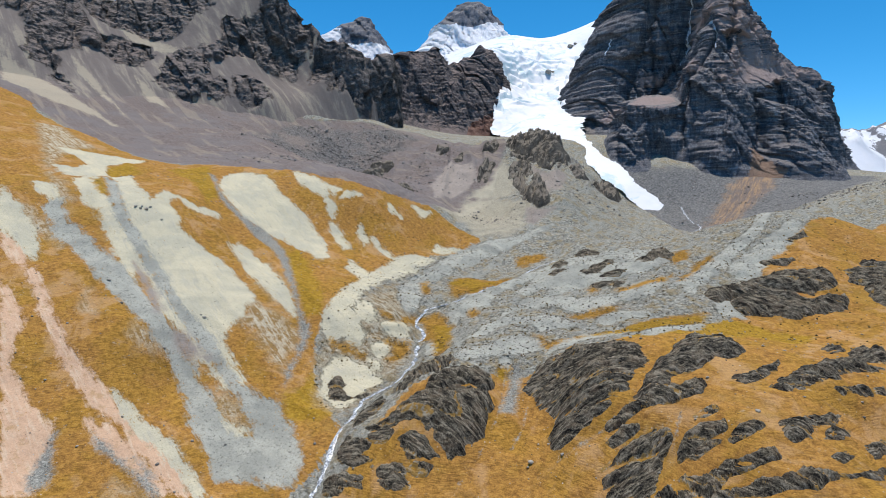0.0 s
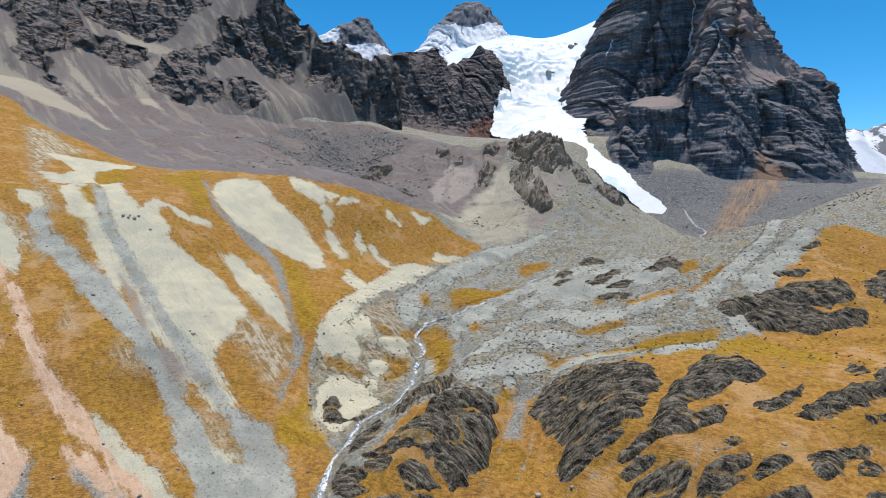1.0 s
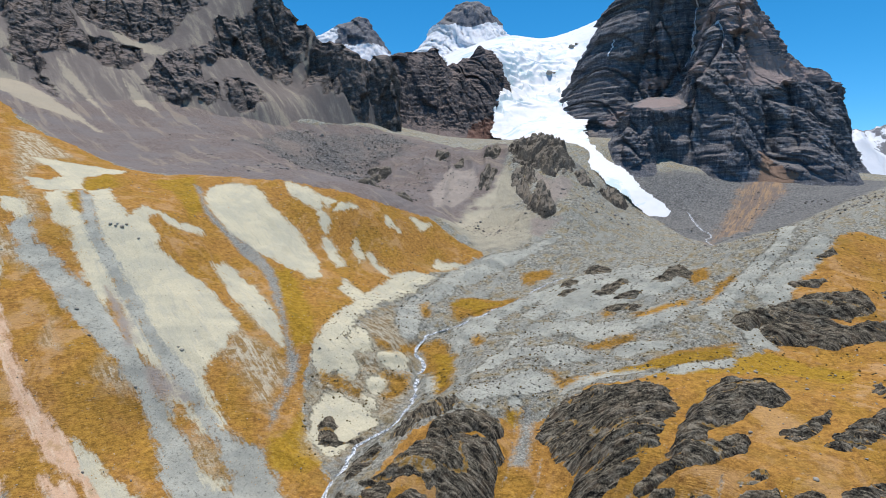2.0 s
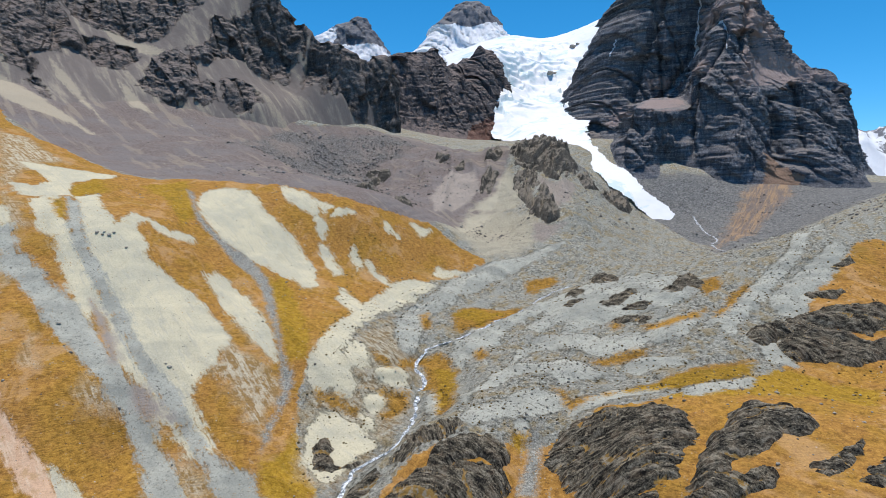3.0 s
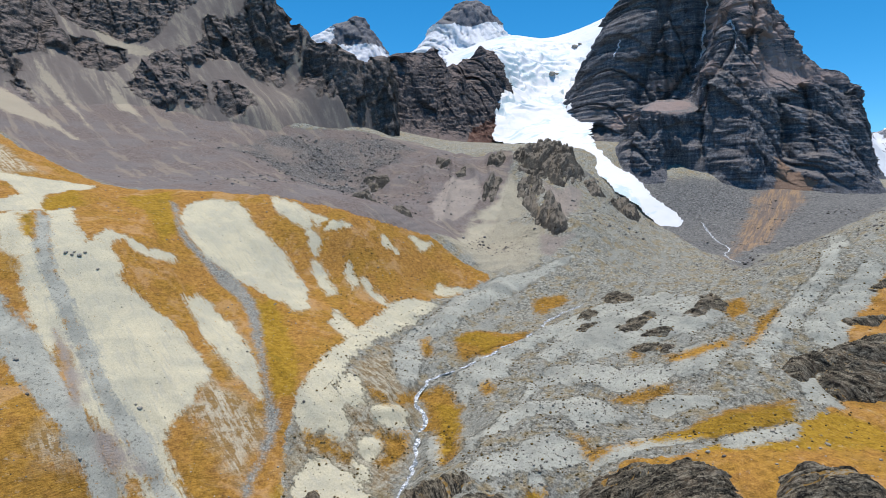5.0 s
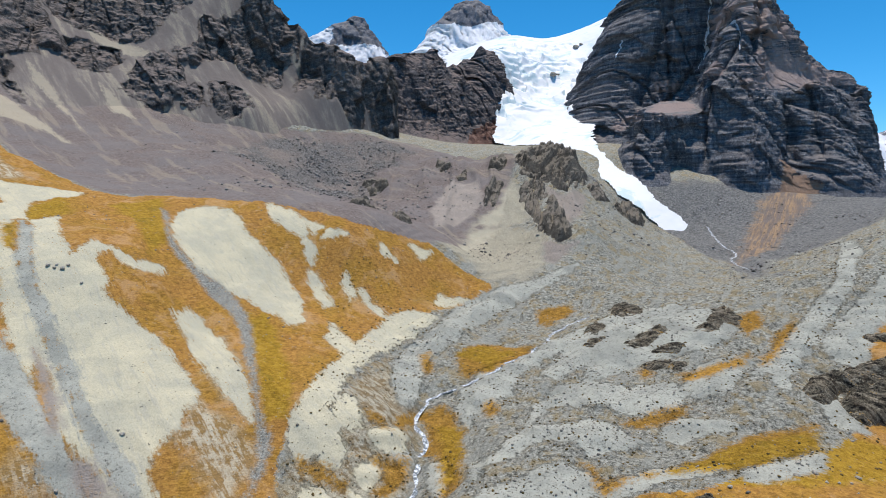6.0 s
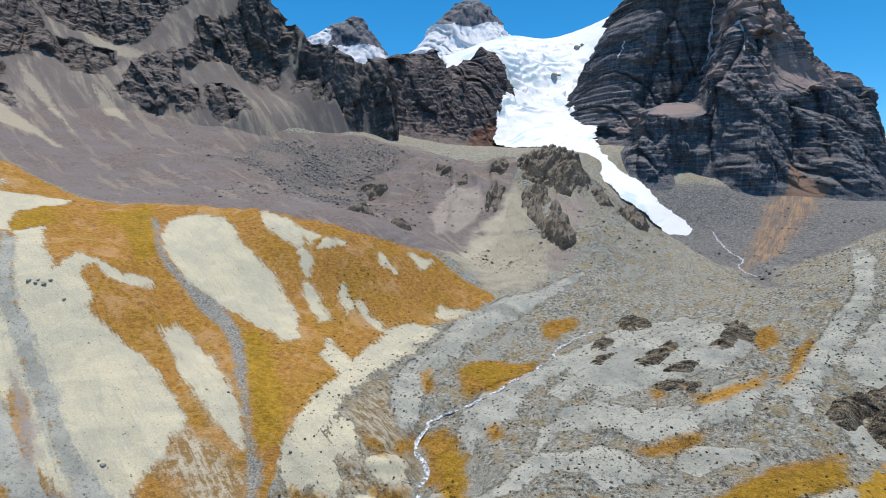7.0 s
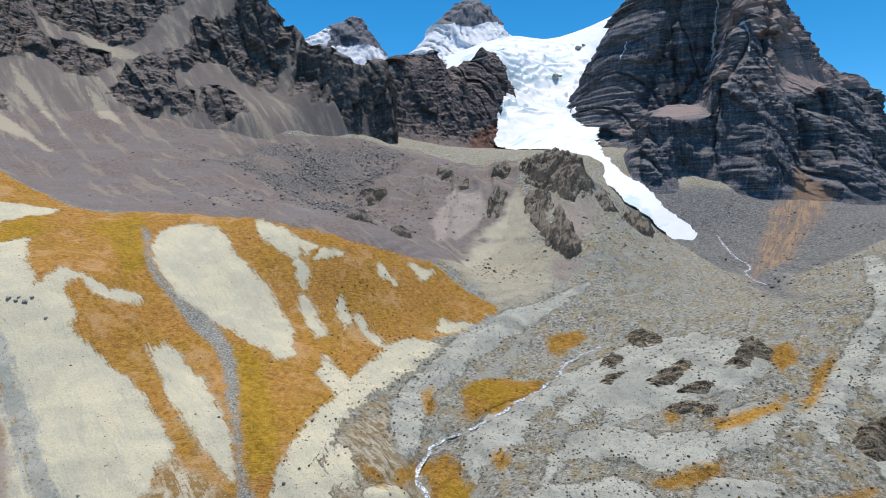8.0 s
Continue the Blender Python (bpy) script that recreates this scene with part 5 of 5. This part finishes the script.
    fields = {"across": across - across.mean(), "along": along - along.mean(), "hollow": step(cracks + 0.55 * (0.3 - relief), 0.35, 0.9), "rim": edge}
    top = new(name)
    top.location = (sum(xs0) / len(ring), sum(ys0) / len(ring), float(ground_height(sum(xs0) / len(ring), sum(ys0) / len(ring))))
    bed = np.floor((plain - plain.min()) / (band * 3.2)).astype(int)
    for k in np.unique(bed[edge > 0]):
        # the lowest and highest beds take in the rim
        first, last = bed[edge > 0].min(), bed[edge > 0].max()
        mine = np.clip(bed, first, last) == k
        for piece in pieces(mine & (edge > -2.0 * scale)):
            me = grid_mesh("rock_layer", xs, ys, z, None, fields, piece)
            if len(me.polygons) > 24:
                me.materials.append(mat or OUTCROP)
                ob = new("rock_layer", me)
                ob.parent, ob.matrix_parent_inverse = top, Matrix.Translation(-top.location)
    return tagged(top, label, category, group)


SLABS = []
SLABS.append(([(-17, 271), (-10, 269), (-2, 263), (4, 263), (5, 256), (-1, 254), (-10, 258), (-15, 264)], 1.8, -31, "dark rounded slab beside white water"))
SLABS.append(([(-21, 256), (-18, 265), (-13, 261), (-10, 253), (-17, 252)], 1.4, -71, "small dark slab beside white water"))
SLABS.append(([(-9, 244), (-5, 251), (4, 252), (14, 252), (20, 249), (21, 246), (17, 241), (9, 243), (1, 241), (-6, 241)], 2.4, 10, "dark curved rib at the top of a whaleback"))
SLABS.append(([(-34, 236), (-22, 237), (-11, 243), (-1, 240), (16, 240), (20, 238), (21, 233), (19, 229), (14, 222), (8, 218), (7, 216), (2, 214), (-1, 217), (-4, 221), (-9, 227), (-17, 229), (-26, 231)], 3.6, 12, "large dark whaleback slab with stepped layers"))
SLABS.append(([(-19, 224), (-12, 224), (-6, 222), (-3, 217), (0, 214), (-5, 214), (-11, 216), (-17, 219)], 1.9, 12, "dark stepped slab in ochre grass"))
SLABS.append(([(-30, 231), (-23, 231), (-20, 227), (-23, 225), (-29, 228)], 1.5, 15, "small dark slab in ochre grass"))
SLABS.append(([(-43, 230), (-38, 232), (-31, 229), (-29, 226), (-32, 224), (-28, 220), (-35, 220), (-41, 223)], 1.7, 20, "dark layered slab above the stream"))
SLABS.append(([(-39, 245), (-33, 252), (-28, 256), (-26, 251), (-32, 243), (-36, 239)], 1.5, 56, "dark narrow rib along the stream's bank"))
SLABS.append(([(-28, 218), (-18, 215), (-12, 209), (-12, 204), (-17, 206), (-25, 210)], 1.8, 15, "dark broken slab in ochre grass"))
SLABS.append(([(-14, 212), (-11, 214), (-4, 212), (-6, 209), (-10, 209), (-13, 211)], 1.5, 15, "small dark slab in ochre grass"))
SLABS.append(([(-45, 213), (-45, 219), (-38, 219), (-31, 215), (-30, 210), (-37, 213), (-39, 211)], 1.5, 15, "dark broken slab beside the stream"))
SLABS.append(([(-55, 277), (-51, 281), (-45, 275), (-47, 271), (-43, 266), (-35, 265), (-37, 263), (-45, 261), (-52, 266)], 2.4, 20, "dark crag in a pale gravel lobe"))
SLABS.append(([(35, 247), (43, 255), (48, 257), (57, 256), (69, 255), (77, 256), (82, 249), (83, 232), (78, 225), (72, 218), (68, 212), (64, 212), (58, 212), (52, 214), (47, 220), (44, 221), (42, 229), (38, 240), (35, 244)], 3.2, 30, "broad dark slab with close foliation"))
SLABS.append(([(43, 221), (48, 217), (56, 213), (61, 210), (57, 208), (51, 208), (46, 208), (42, 209), (41, 215)], 1.8, 32, "dark broken slab below the broad slab"))
SLABS.append(([(70, 209), (77, 218), (85, 225), (89, 230), (94, 234), (102, 237), (108, 233), (115, 228), (118, 225), (112, 219), (104, 218), (94, 214), (84, 211), (77, 208), (72, 208)], 4.0, 38, "dark blocky whaleback on ochre grass"))
SLABS.append(([(59, 204), (66, 206), (74, 208), (82, 209), (89, 209), (93, 205), (91, 202), (83, 203), (77, 203), (69, 203), (63, 202), (59, 202)], 2.2, 4, "long dark rib of layered rock"))
SLABS.append(([(53, 186), (54, 192), (59, 195), (65, 196), (73, 198), (79, 195), (78, 192), (74, 187), (71, 183), (65, 178), (54, 183)], 1.8, 55, "purplish dark slab with fine layers"))
SLABS.append(([(57, 199), (63, 201), (68, 199), (66, 198), (59, 197)], 1.2, 3, "low dark rib of rock in grass"))
SLABS.append(([(78, 187), (81, 189), (85, 189), (91, 185), (91, 183), (87, 184), (82, 184), (77, 184)], 1.6, -9, "dark rib of rock in ochre grass"))
SLABS.append(([(85, 194), (88, 194), (92, 193), (92, 190), (88, 191)], 1.2, -23, "small dark rib of rock in grass"))
SLABS.append(([(79, 184), (85, 183), (88, 181), (81, 181)], 1.1, -12, "small dark rib of rock in grass"))
SLABS.append(([(90, 180), (95, 182), (99, 182), (101, 180), (97, 179), (91, 178)], 1.2, 9, "low dark rib of rock on ochre grass"))
SLABS.append(([(83, 173), (87, 174), (95, 171), (100, 171), (100, 169), (94, 169), (88, 170), (83, 172)], 1.7, -10, "long dark rib of rock on ochre grass"))
SLABS.append(([(67, 178), (73, 179), (80, 176), (86, 173), (86, 170), (82, 168), (79, 168)], 1.6, -29, "dark rib of rock in ochre grass"))
SLABS.append(([(81, 167), (86, 167), (95, 164), (104, 163), (112, 163), (114, 162), (104, 159), (97, 160), (91, 161)], 1.8, -8, "long dark rib of rock on ochre grass"))
SLABS.append(([(105, 204), (112, 208), (121, 214), (126, 216), (121, 210), (112, 204), (107, 202)], 1.7, 33, "dark rib of rock on ochre grass"))
SLABS.append(([(113, 199), (120, 205), (134, 211), (152, 223), (162, 222), (168, 220), (159, 214), (139, 204), (128, 201), (117, 197)], 2.6, 24, "long dark rib of rock on ochre grass"))
SLABS.append(([(162, 231), (178, 247), (186, 243), (171, 222), (166, 226)], 2.0, 50, "dark rib of rock on ochre grass"))
SLABS.append(([(105, 176), (108, 180), (119, 186), (131, 191), (135, 191), (125, 183), (118, 182), (114, 176), (107, 174)], 1.4, 29, "greyish low slab with gravel round it"))
SLABS.append(([(116, 176), (124, 180), (134, 186), (124, 177), (118, 176)], 1.1, 30, "small dark rib of rock in grass"))
SLABS.append(([(136, 199), (145, 203), (158, 206), (157, 203), (147, 200), (137, 197)], 1.3, 17, "greyish low slab with gravel round it"))
SLABS.append(([(131, 175), (137, 181), (146, 187), (136, 174), (131, 172)], 1.4, 45, "dark crag in ochre grass"))
SLABS.append(([(116, 169), (122, 172), (124, 171), (118, 168)], 0.9, 23, "small dark rib of rock in grass"))
SLABS.append(([(114, 163), (124, 166), (132, 169), (128, 163), (117, 162)], 1.4, 17, "dark rib of rock in ochre grass"))
SLABS.append(([(158, 240), (175, 259), (167, 241), (159, 235)], 1.0, 54, "small dark rib of rock in grass"))
SLABS.append(([(142, 315), (152, 327), (163, 333), (176, 333), (187, 335), (204, 332), (216, 335), (219, 331), (216, 320), (210, 315), (200, 315), (192, 321), (181, 324), (171, 322), (161, 322), (145, 307)], 3.6, 14, "dark rounded rock hump on the moraine"))
SLABS.append(([(155, 311), (164, 322), (175, 324), (187, 321), (193, 313), (200, 309), (213, 309), (209, 301), (197, 299), (179, 299), (166, 302), (156, 302)], 4.2, 8, "dark rounded rock hump above yellow grass"))
SLABS.append(([(232, 335), (254, 352), (266, 355), (272, 349), (247, 312), (229, 299), (225, 304), (232, 321), (226, 324)], 4.0, 25, "dark craggy rock hump on the moraine"))
SLABS.append(([(190, 350), (201, 349), (210, 348), (202, 344), (191, 346)], 1.4, -3, "low dark rock at the moraine's foot"))
SLABS.append(([(216, 370), (231, 377), (233, 374), (218, 368)], 1.6, 23, "low dark rock beside grey scree"))
SLABS.append(([(98, 441), (106, 443), (115, 434), (112, 419), (97, 410)], 1.3, 20, "dark ice-worn rib in grey moraine scree"))
SLABS.append(([(75, 403), (83, 413), (87, 404), (79, 393)], 1.3, 20, "dark ice-worn rib in grey moraine scree"))
SLABS.append(([(66, 382), (73, 384), (81, 387), (73, 376)], 1.3, 20, "dark ice-worn rib in grey moraine scree"))
SLABS.append(([(87, 372), (95, 379), (107, 386), (114, 384), (103, 372), (90, 367)], 1.3, 20, "dark ice-worn rib in grey moraine scree"))
SLABS.append(([(98, 364), (107, 366), (113, 363), (108, 360)], 1.3, 20, "dark ice-worn rib in grey moraine scree"))
SLABS.append(([(88, 358), (98, 355), (108, 350), (104, 343), (91, 353)], 1.3, 20, "dark ice-worn rib in grey moraine scree"))
SLABS.append(([(122, 372), (138, 389), (141, 385), (134, 371), (126, 366)], 1.3, 20, "dark ice-worn rib in grey moraine scree"))
SLABS.append(([(142, 400), (151, 403), (152, 387), (146, 380), (140, 385)], 1.3, 20, "dark ice-worn rib in grey moraine scree"))
for ring, rise, strike, label in SLABS:
    build_outcrop("rock_outcrop", ring, rise, strike - 40, label, 0.45, 2.6, "slabs in the valley", grow=0.6)

KNOLLS = [
    ([(81, 748), (101, 771), (125, 790), (150, 780), (164, 738), (150, 708), (133, 689), (120, 669), (101, 682), (87, 693), (79, 707)], 11.0, 60, "dark craggy knoll standing in front of the glacier"),
    ([(80, 690), (101, 682), (106, 639), (94, 562), (98, 546), (88, 541), (80, 569), (81, 627), (75, 650)], 5.0, 75, "long dark crag below the knoll"),
    ([(40, 681), (54, 705), (63, 699), (57, 669), (44, 654), (35, 654)], 5.0, 70, "dark crag on a grey scree slope"),
    ([(54, 768), (68, 772), (69, 735), (59, 728), (51, 735)], 6.0, 70, "dark crag beside the knoll"),
    ([(182, 708), (215, 775), (224, 748), (207, 705), (190, 694)], 5.5, 70, "dark crag beside the snow tongue"),
    ([(153, 712), (168, 730), (172, 700), (153, 680)], 4.0, 60, "dark crag below the knoll's shoulder"),
    ([(-9, 785), (4, 788), (7, 760), (-3, 757)], 3.5, 20, "small dark crag on the moraine crest"),
    ([(13, 728), (24, 741), (23, 725), (15, 720)], 3.0, 20, "small dark crag on purple scree"),
    ([(-72, 535), (-65, 567), (-56, 545), (-64, 525)], 3.5, 20, "dark low crag in rubble"),
    ([(-90, 768), (-72, 765), (-63, 742), (-80, 742)], 4.0, 20, "dark low crag in rubble"),
    ([(-44, 560), (-37, 600), (-30, 580), (-36, 550)], 2.5, 20, "dark low crag in rubble"),
]
for ring, rise, strike, label in KNOLLS:
    build_outcrop("rock_crag", ring, rise, strike, label, 1.2, 8.0, "crags on the moraine", ROCK_KNOLL, crag=0.5 * rise)

# ---- streams ----
def flowing(line, pace=1.5):
    """Evenly spaced points on a smooth curve through the line's points."""
    points = [Vector((*p, 0)) for p in line]
    points = [points[0] * 2 - points[1]] + points + [points[-1] * 2 - points[-2]]
    out = []
    for a, b, c, d in zip(points, points[1:], points[2:], points[3:]):
        n = max(2, int((c - b).length / pace))
        for i in range(n):
            t = i / n
            out.append(0.5 * ((2 * b) + (c - a) * t + (2 * a - 5 * b + 4 * c - d) * t * t + (3 * b - a - 3 * c + d) * t ** 3))
    return out


def build_stream(name, line, wide, label):
    path = flowing(line)
    me_bm = bmesh.new()
    rows = []
    xs, ys = np.array([p.x for p in path]), np.array([p.y for p in path])
    zs = ground_height(xs, ys)
    zs = np.convolve(np.pad(zs, 3, "edge"), np.ones(7) / 7, "valid")
    for i, p in enumerate(path):
        q = path[min(i + 1, len(path) - 1)] - path[max(i - 1, 0)]
        side = Vector((q.y, -q.x, 0)).normalized()
        half = wide * (0.5 + 0.28 * noise.noise((p.x * 0.15, p.y * 0.15, 0)) + 0.15 * noise.noise((p.x * 0.6, p.y * 0.6, 5)))
        wander = side * noise.noise((p.x * 0.22, p.y * 0.22, 9)) * wide * 0.8
        rows.append([me_bm.verts.new(p + wander + side * half * k + Vector((0, 0, zs[i] + 0.45 - 0.25 * abs(k)))) for k in (-1, -0.4, 0.4, 1)])
    for a, b in zip(rows, rows[1:]):
        for k in range(3):
            me_bm.faces.new((a[k], a[k + 1], b[k + 1], b[k])).smooth = True
    me = bpy.data.meshes.new(name)
    me_bm.to_mesh(me)
    me_bm.free()
    me.materials.append(WATER)
    return tagged(new(name, me), label, "water", kind="structure")


build_stream("water_stream", STREAM_LINE, 1.9, "narrow stream of white water over stones")
build_stream("water_outlet", [(334, 829), (329, 797), (314, 742), (308, 702), (294, 684), (281, 640), (278, 604)], 2.4, "thin meltwater stream below the snow tongue")

# ---- loose stones and grass ----
def stone_shape(seed, flat=0.75):
    """Points and triangles of one rough stone about 1 m across."""
    bm = bmesh.new()
    bmesh.ops.create_icosphere(bm, subdivisions=1, radius=0.5)
    for v in bm.verts:
        k = 1 + 0.55 * noise.noise(v.co * 2.3 + Vector((seed * 7.1, seed * 3.7, seed)))
        v.co = Vector((v.co.x * k * 1.25, v.co.y * k, v.co.z * k * flat))
    points = np.array([v.co[:] for v in bm.verts])
    faces = np.array([[v.index for v in f.verts] for f in bm.faces])
    bm.free()
    return points, faces


def joined(name, shapes, x, y, z, size, turn, which, mat, label, category):
    """Many small pieces as one mesh."""
    points, faces, at = [], [], 0
    for k, (p, f) in enumerate(shapes):
        sel = np.nonzero(which == k)[0]
        c, s = np.cos(turn[sel])[:, None], np.sin(turn[sel])[:, None]
        q = p[None] * size[sel][:, None, None]
        out = np.stack([q[..., 0] * c - q[..., 1] * s + x[sel][:, None], q[..., 0] * s + q[..., 1] * c + y[sel][:, None], q[..., 2] + z[sel][:, None]], 2)
        points.append(out.reshape(-1, 3))
        faces.append((f[None] + (np.arange(len(sel)) * len(p))[:, None, None] + at).reshape(-1, f.shape[1]))
        at += len(sel) * len(p)
    points, faces = np.concatenate(points).astype(np.float32), np.concatenate(faces).astype(np.int32)
    me = bpy.data.meshes.new(name)
    me.vertices.add(len(points))
    me.vertices.foreach_set("co", points.ravel())
    me.loops.add(faces.size)
    me.loops.foreach_set("vertex_index", faces.ravel())
    me.polygons.add(len(faces))
    me.polygons.foreach_set("loop_start", np.arange(0, faces.size, faces.shape[1], dtype=np.int32))
    me.update(calc_edges=True)
    me.materials.append(mat)
    return tagged(new(name, me), label, category, kind="stuff")


rng = np.random.default_rng(7)
STONE_SHAPES = [stone_shape(k + 1, 0.6 + 0.08 * k) for k in range(6)]
ALL_SLABS = [ring for ring, *rest in SLABS]


def scattered(count, x0, x1, y0, y1):
    return rng.uniform(x0, x1, count), rng.uniform(y0, y1, count)


# stones on scree and moraine
sx, sy = scattered(110000, -230, 300, 170, 620)
on_grass = np.maximum(covered(sx, sy, [GRASS_WEST, GRASS_EAST]), -covered(sx, sy, PALE_SCREE + GREY_SCREE))
chance = np.where(on_grass > 1, 0.05, 0.62) * np.where(covered(sx, sy, PALE_SCREE) > 2, 0.25, 1.0) * step(grain(sx, sy, 22, 83), -0.7, 0.5)
take = rng.random(len(sx)) < chance
sx, sy = sx[take], sy[take]
ssize = 0.25 + 0.4 * rng.random(len(sx)) ** 2 + 0.9 * rng.random(len(sx)) ** 8
joined("stones", STONE_SHAPES, sx, sy, ground_height(sx, sy) + 0.12 * ssize, ssize, rng.uniform(0, 6.28, len(sx)), rng.integers(0, 6, len(sx)), BOULDER, "small dark stones strewn over scree and moraine", "stones")

# rubble on the far slopes
fx, fy = scattered(20000, -330, 460, 520, 900)
take = (rng.random(len(fx)) < 0.45 * step(grain(fx, fy, 60, 85), -0.5, 0.5) + 0.5 * (covered(fx, fy, BLOCK_FIELDS) > -4)) & (inside(fx, fy, GLACIER_RING) < -2) & ((fx > -190) | (rng.random(len(fx)) < 0.12))
fx, fy = fx[take], fy[take]
fsize = 0.7 + 0.8 * rng.random(len(fx)) ** 2 + 2.2 * rng.random(len(fx)) ** 10
joined("rubble", STONE_SHAPES, fx, fy, ground_height(fx, fy) + 0.1 * fsize, fsize, rng.uniform(0, 6.28, len(fx)), rng.integers(0, 6, len(fx)), RUBBLE, "grey rubble strewn below the cliffs", "stones")

# coarse blocks below the massif
qx, qy = scattered(26000, -240, -20, 540, 905)
take = rng.random(len(qx)) < 0.75 * step(covered(qx, qy, BLOCK_FIELDS) + 14 * rough(qx, qy, 30, 3, 86), -4, 8) * step(grain(qx, qy, 35, 84), -0.6, 0.5)
qx, qy = qx[take], qy[take]
qsize = 0.7 + 1.1 * rng.random(len(qx)) ** 3 + 2.4 * rng.random(len(qx)) ** 14
joined("block_field", STONE_SHAPES, qx, qy, ground_height(qx, qy) + 0.12 * qsize, qsize, rng.uniform(0, 6.28, len(qx)), rng.integers(0, 6, len(qx)), RUBBLE, "grey and pale blocks fallen below the massif", "stones")

# low brown shrubs round the tongues of scree
hx, hy = scattered(50000, -66, 270, 255, 470)
near_edge = np.minimum(np.abs(covered(hx, hy, GREY_SCREE) + 1), np.abs(covered(hx, hy, PALE_SCREE) + 1))
take = (rng.random(len(hx)) < 0.13 * np.exp(-(near_edge / 4.0) ** 2) + 0.05) & (covered(hx, hy, ALL_SLABS) < -1) & (beside(hx, hy, STREAM_LINE) > 3)
hx, hy = hx[take], hy[take]
hsize = 0.35 + 0.8 * rng.random(len(hx)) ** 3
joined("low_shrubs", STONE_SHAPES, hx, hy, ground_height(hx, hy) + 0.1 * hsize, hsize, rng.uniform(0, 6.28, len(hx)), rng.integers(0, 6, len(hx)), SHRUB, "low brown cushion shrubs along scree edges", "shrubs")

# grass tussocks
tx, ty = scattered(60000, -230, 240, 165, 500)
keepers = np.maximum(covered(tx, ty, [GRASS_WEST, GRASS_EAST]), covered(tx, ty, GRASS_PATCHES)) + 4 * rough(tx, ty, 11, 3, 87)
bare = np.maximum(covered(tx, ty, PALE_SCREE + GREY_SCREE + PINK_SCREE), covered(tx, ty, ALL_SLABS)) + 4 * rough(tx, ty, 9, 3, 88)
take = (keepers > 0) & ((bare < 0) | (rng.random(len(tx)) < 0.06)) & (rng.random(len(tx)) < step(grain(tx, ty, 9, 89), -0.9, 0.3))
tx, ty = tx[take], ty[take]
TUFT_SHAPE = (np.array([(0.5, 0, -0.1), (-0.25, 0.43, -0.1), (-0.25, -0.43, -0.1), (0.05, 0.02, 0.5)]), np.array([(0, 1, 3), (1, 2, 3), (2, 0, 3)]))
tsize = 0.28 + 0.4 * rng.random(len(tx)) ** 2
joined("grass_tussocks", [TUFT_SHAPE], tx, ty, ground_height(tx, ty), tsize, rng.uniform(0, 6.28, len(tx)), np.zeros(len(tx), int), TUFT, "ochre dry grass tussocks over the slopes", "grass")

# large boulders, each a thing
BOULDER_MESHES = []
for k in range(8):
    bm = bmesh.new()
    bmesh.ops.create_icosphere(bm, subdivisions=2, radius=0.5)
    for v in bm.verts:
        d = 1 + 0.5 * noise.noise(v.co * 1.9 + Vector((k * 5.3, k * 2.9, 1))) + 0.18 * noise.noise(v.co * 6 + Vector((k, 3, 5)))
        v.co = Vector((v.co.x * d * 1.3, v.co.y * d, max(-0.3, v.co.z * d * 0.8)))
    me = bpy.data.meshes.new("boulder")
    bm.to_mesh(me)
    bm.free()
    me.materials.append(BOULDER)
    BOULDER_MESHES.append(me)


def place_boulder(x, y, size, label, group):
    ob = new("boulder", BOULDER_MESHES[int(rng.integers(0, 8))])
    ob.matrix_world = pose(x, y, float(ground_height(x, y)) + 0.18 * size, 0, 0, float(rng.uniform(0, 360))) @ Matrix.Diagonal((size, size, size, 1))
    tagged(ob, label, "boulder", group)


for x, y, size in ((-187, 358, 2.6), (-184, 358, 2.0), (-184, 360, 1.6), (-181, 359, 2.8), (-180, 362, 2.0), (-170, 355, 1.8), (-172, 300, 2.0), (-122, 296, 2.0), (-124, 297, 1.2), (-132, 273, 1.6)):
    place_boulder(x, y, 0.75 * size, "dark boulder on a cream scree slope", "boulders on the cream scree")
bx, by = scattered(3000, -60, 280, 260, 560)
ok = (np.maximum(covered(bx, by, GREY_SCREE), 3 - np.abs(covered(bx, by, [GRASS_EAST]))) > 1) & (covered(bx, by, ALL_SLABS) < -1) & (beside(bx, by, STREAM_LINE) > 4)
for x, y in list(zip(bx[ok], by[ok]))[:230]:
    place_boulder(float(x), float(y), 0.55 + 0.9 * float(rng.random()) ** 4, "dark boulder on grey moraine scree", "boulders on the moraine")
bx, by = scattered(400, 30, 200, 165, 290)
ok = (covered(bx, by, ALL_SLABS) < -1) & (covered(bx, by, [GRASS_EAST]) > 3)
for x, y in list(zip(bx[ok], by[ok]))[:60]:
    place_boulder(float(x), float(y), 0.7 + 1.1 * float(rng.random()) ** 3, "dark boulder lying in ochre grass", "boulders in the grass")

# dark rocks that stand out of the icefall
for x, y, size in ((251, 1440, 15.0), (262, 1446, 9.0), (330, 1568, 17.0), (345, 1572, 10.0), (300, 1400, 12.0)):
    ob = new("boulder", BOULDER_MESHES[int(rng.integers(0, 8))])
    ob.matrix_world = pose(x, y, float(glacier_height(np.array([[x]]), np.array([[y]]))[0, 0]), 0, 0, float(rng.uniform(0, 360))) @ Matrix.Diagonal((size, size, size, 1))
    tagged(ob, "dark rock standing out of the icefall", "rock", "rocks in the icefall")
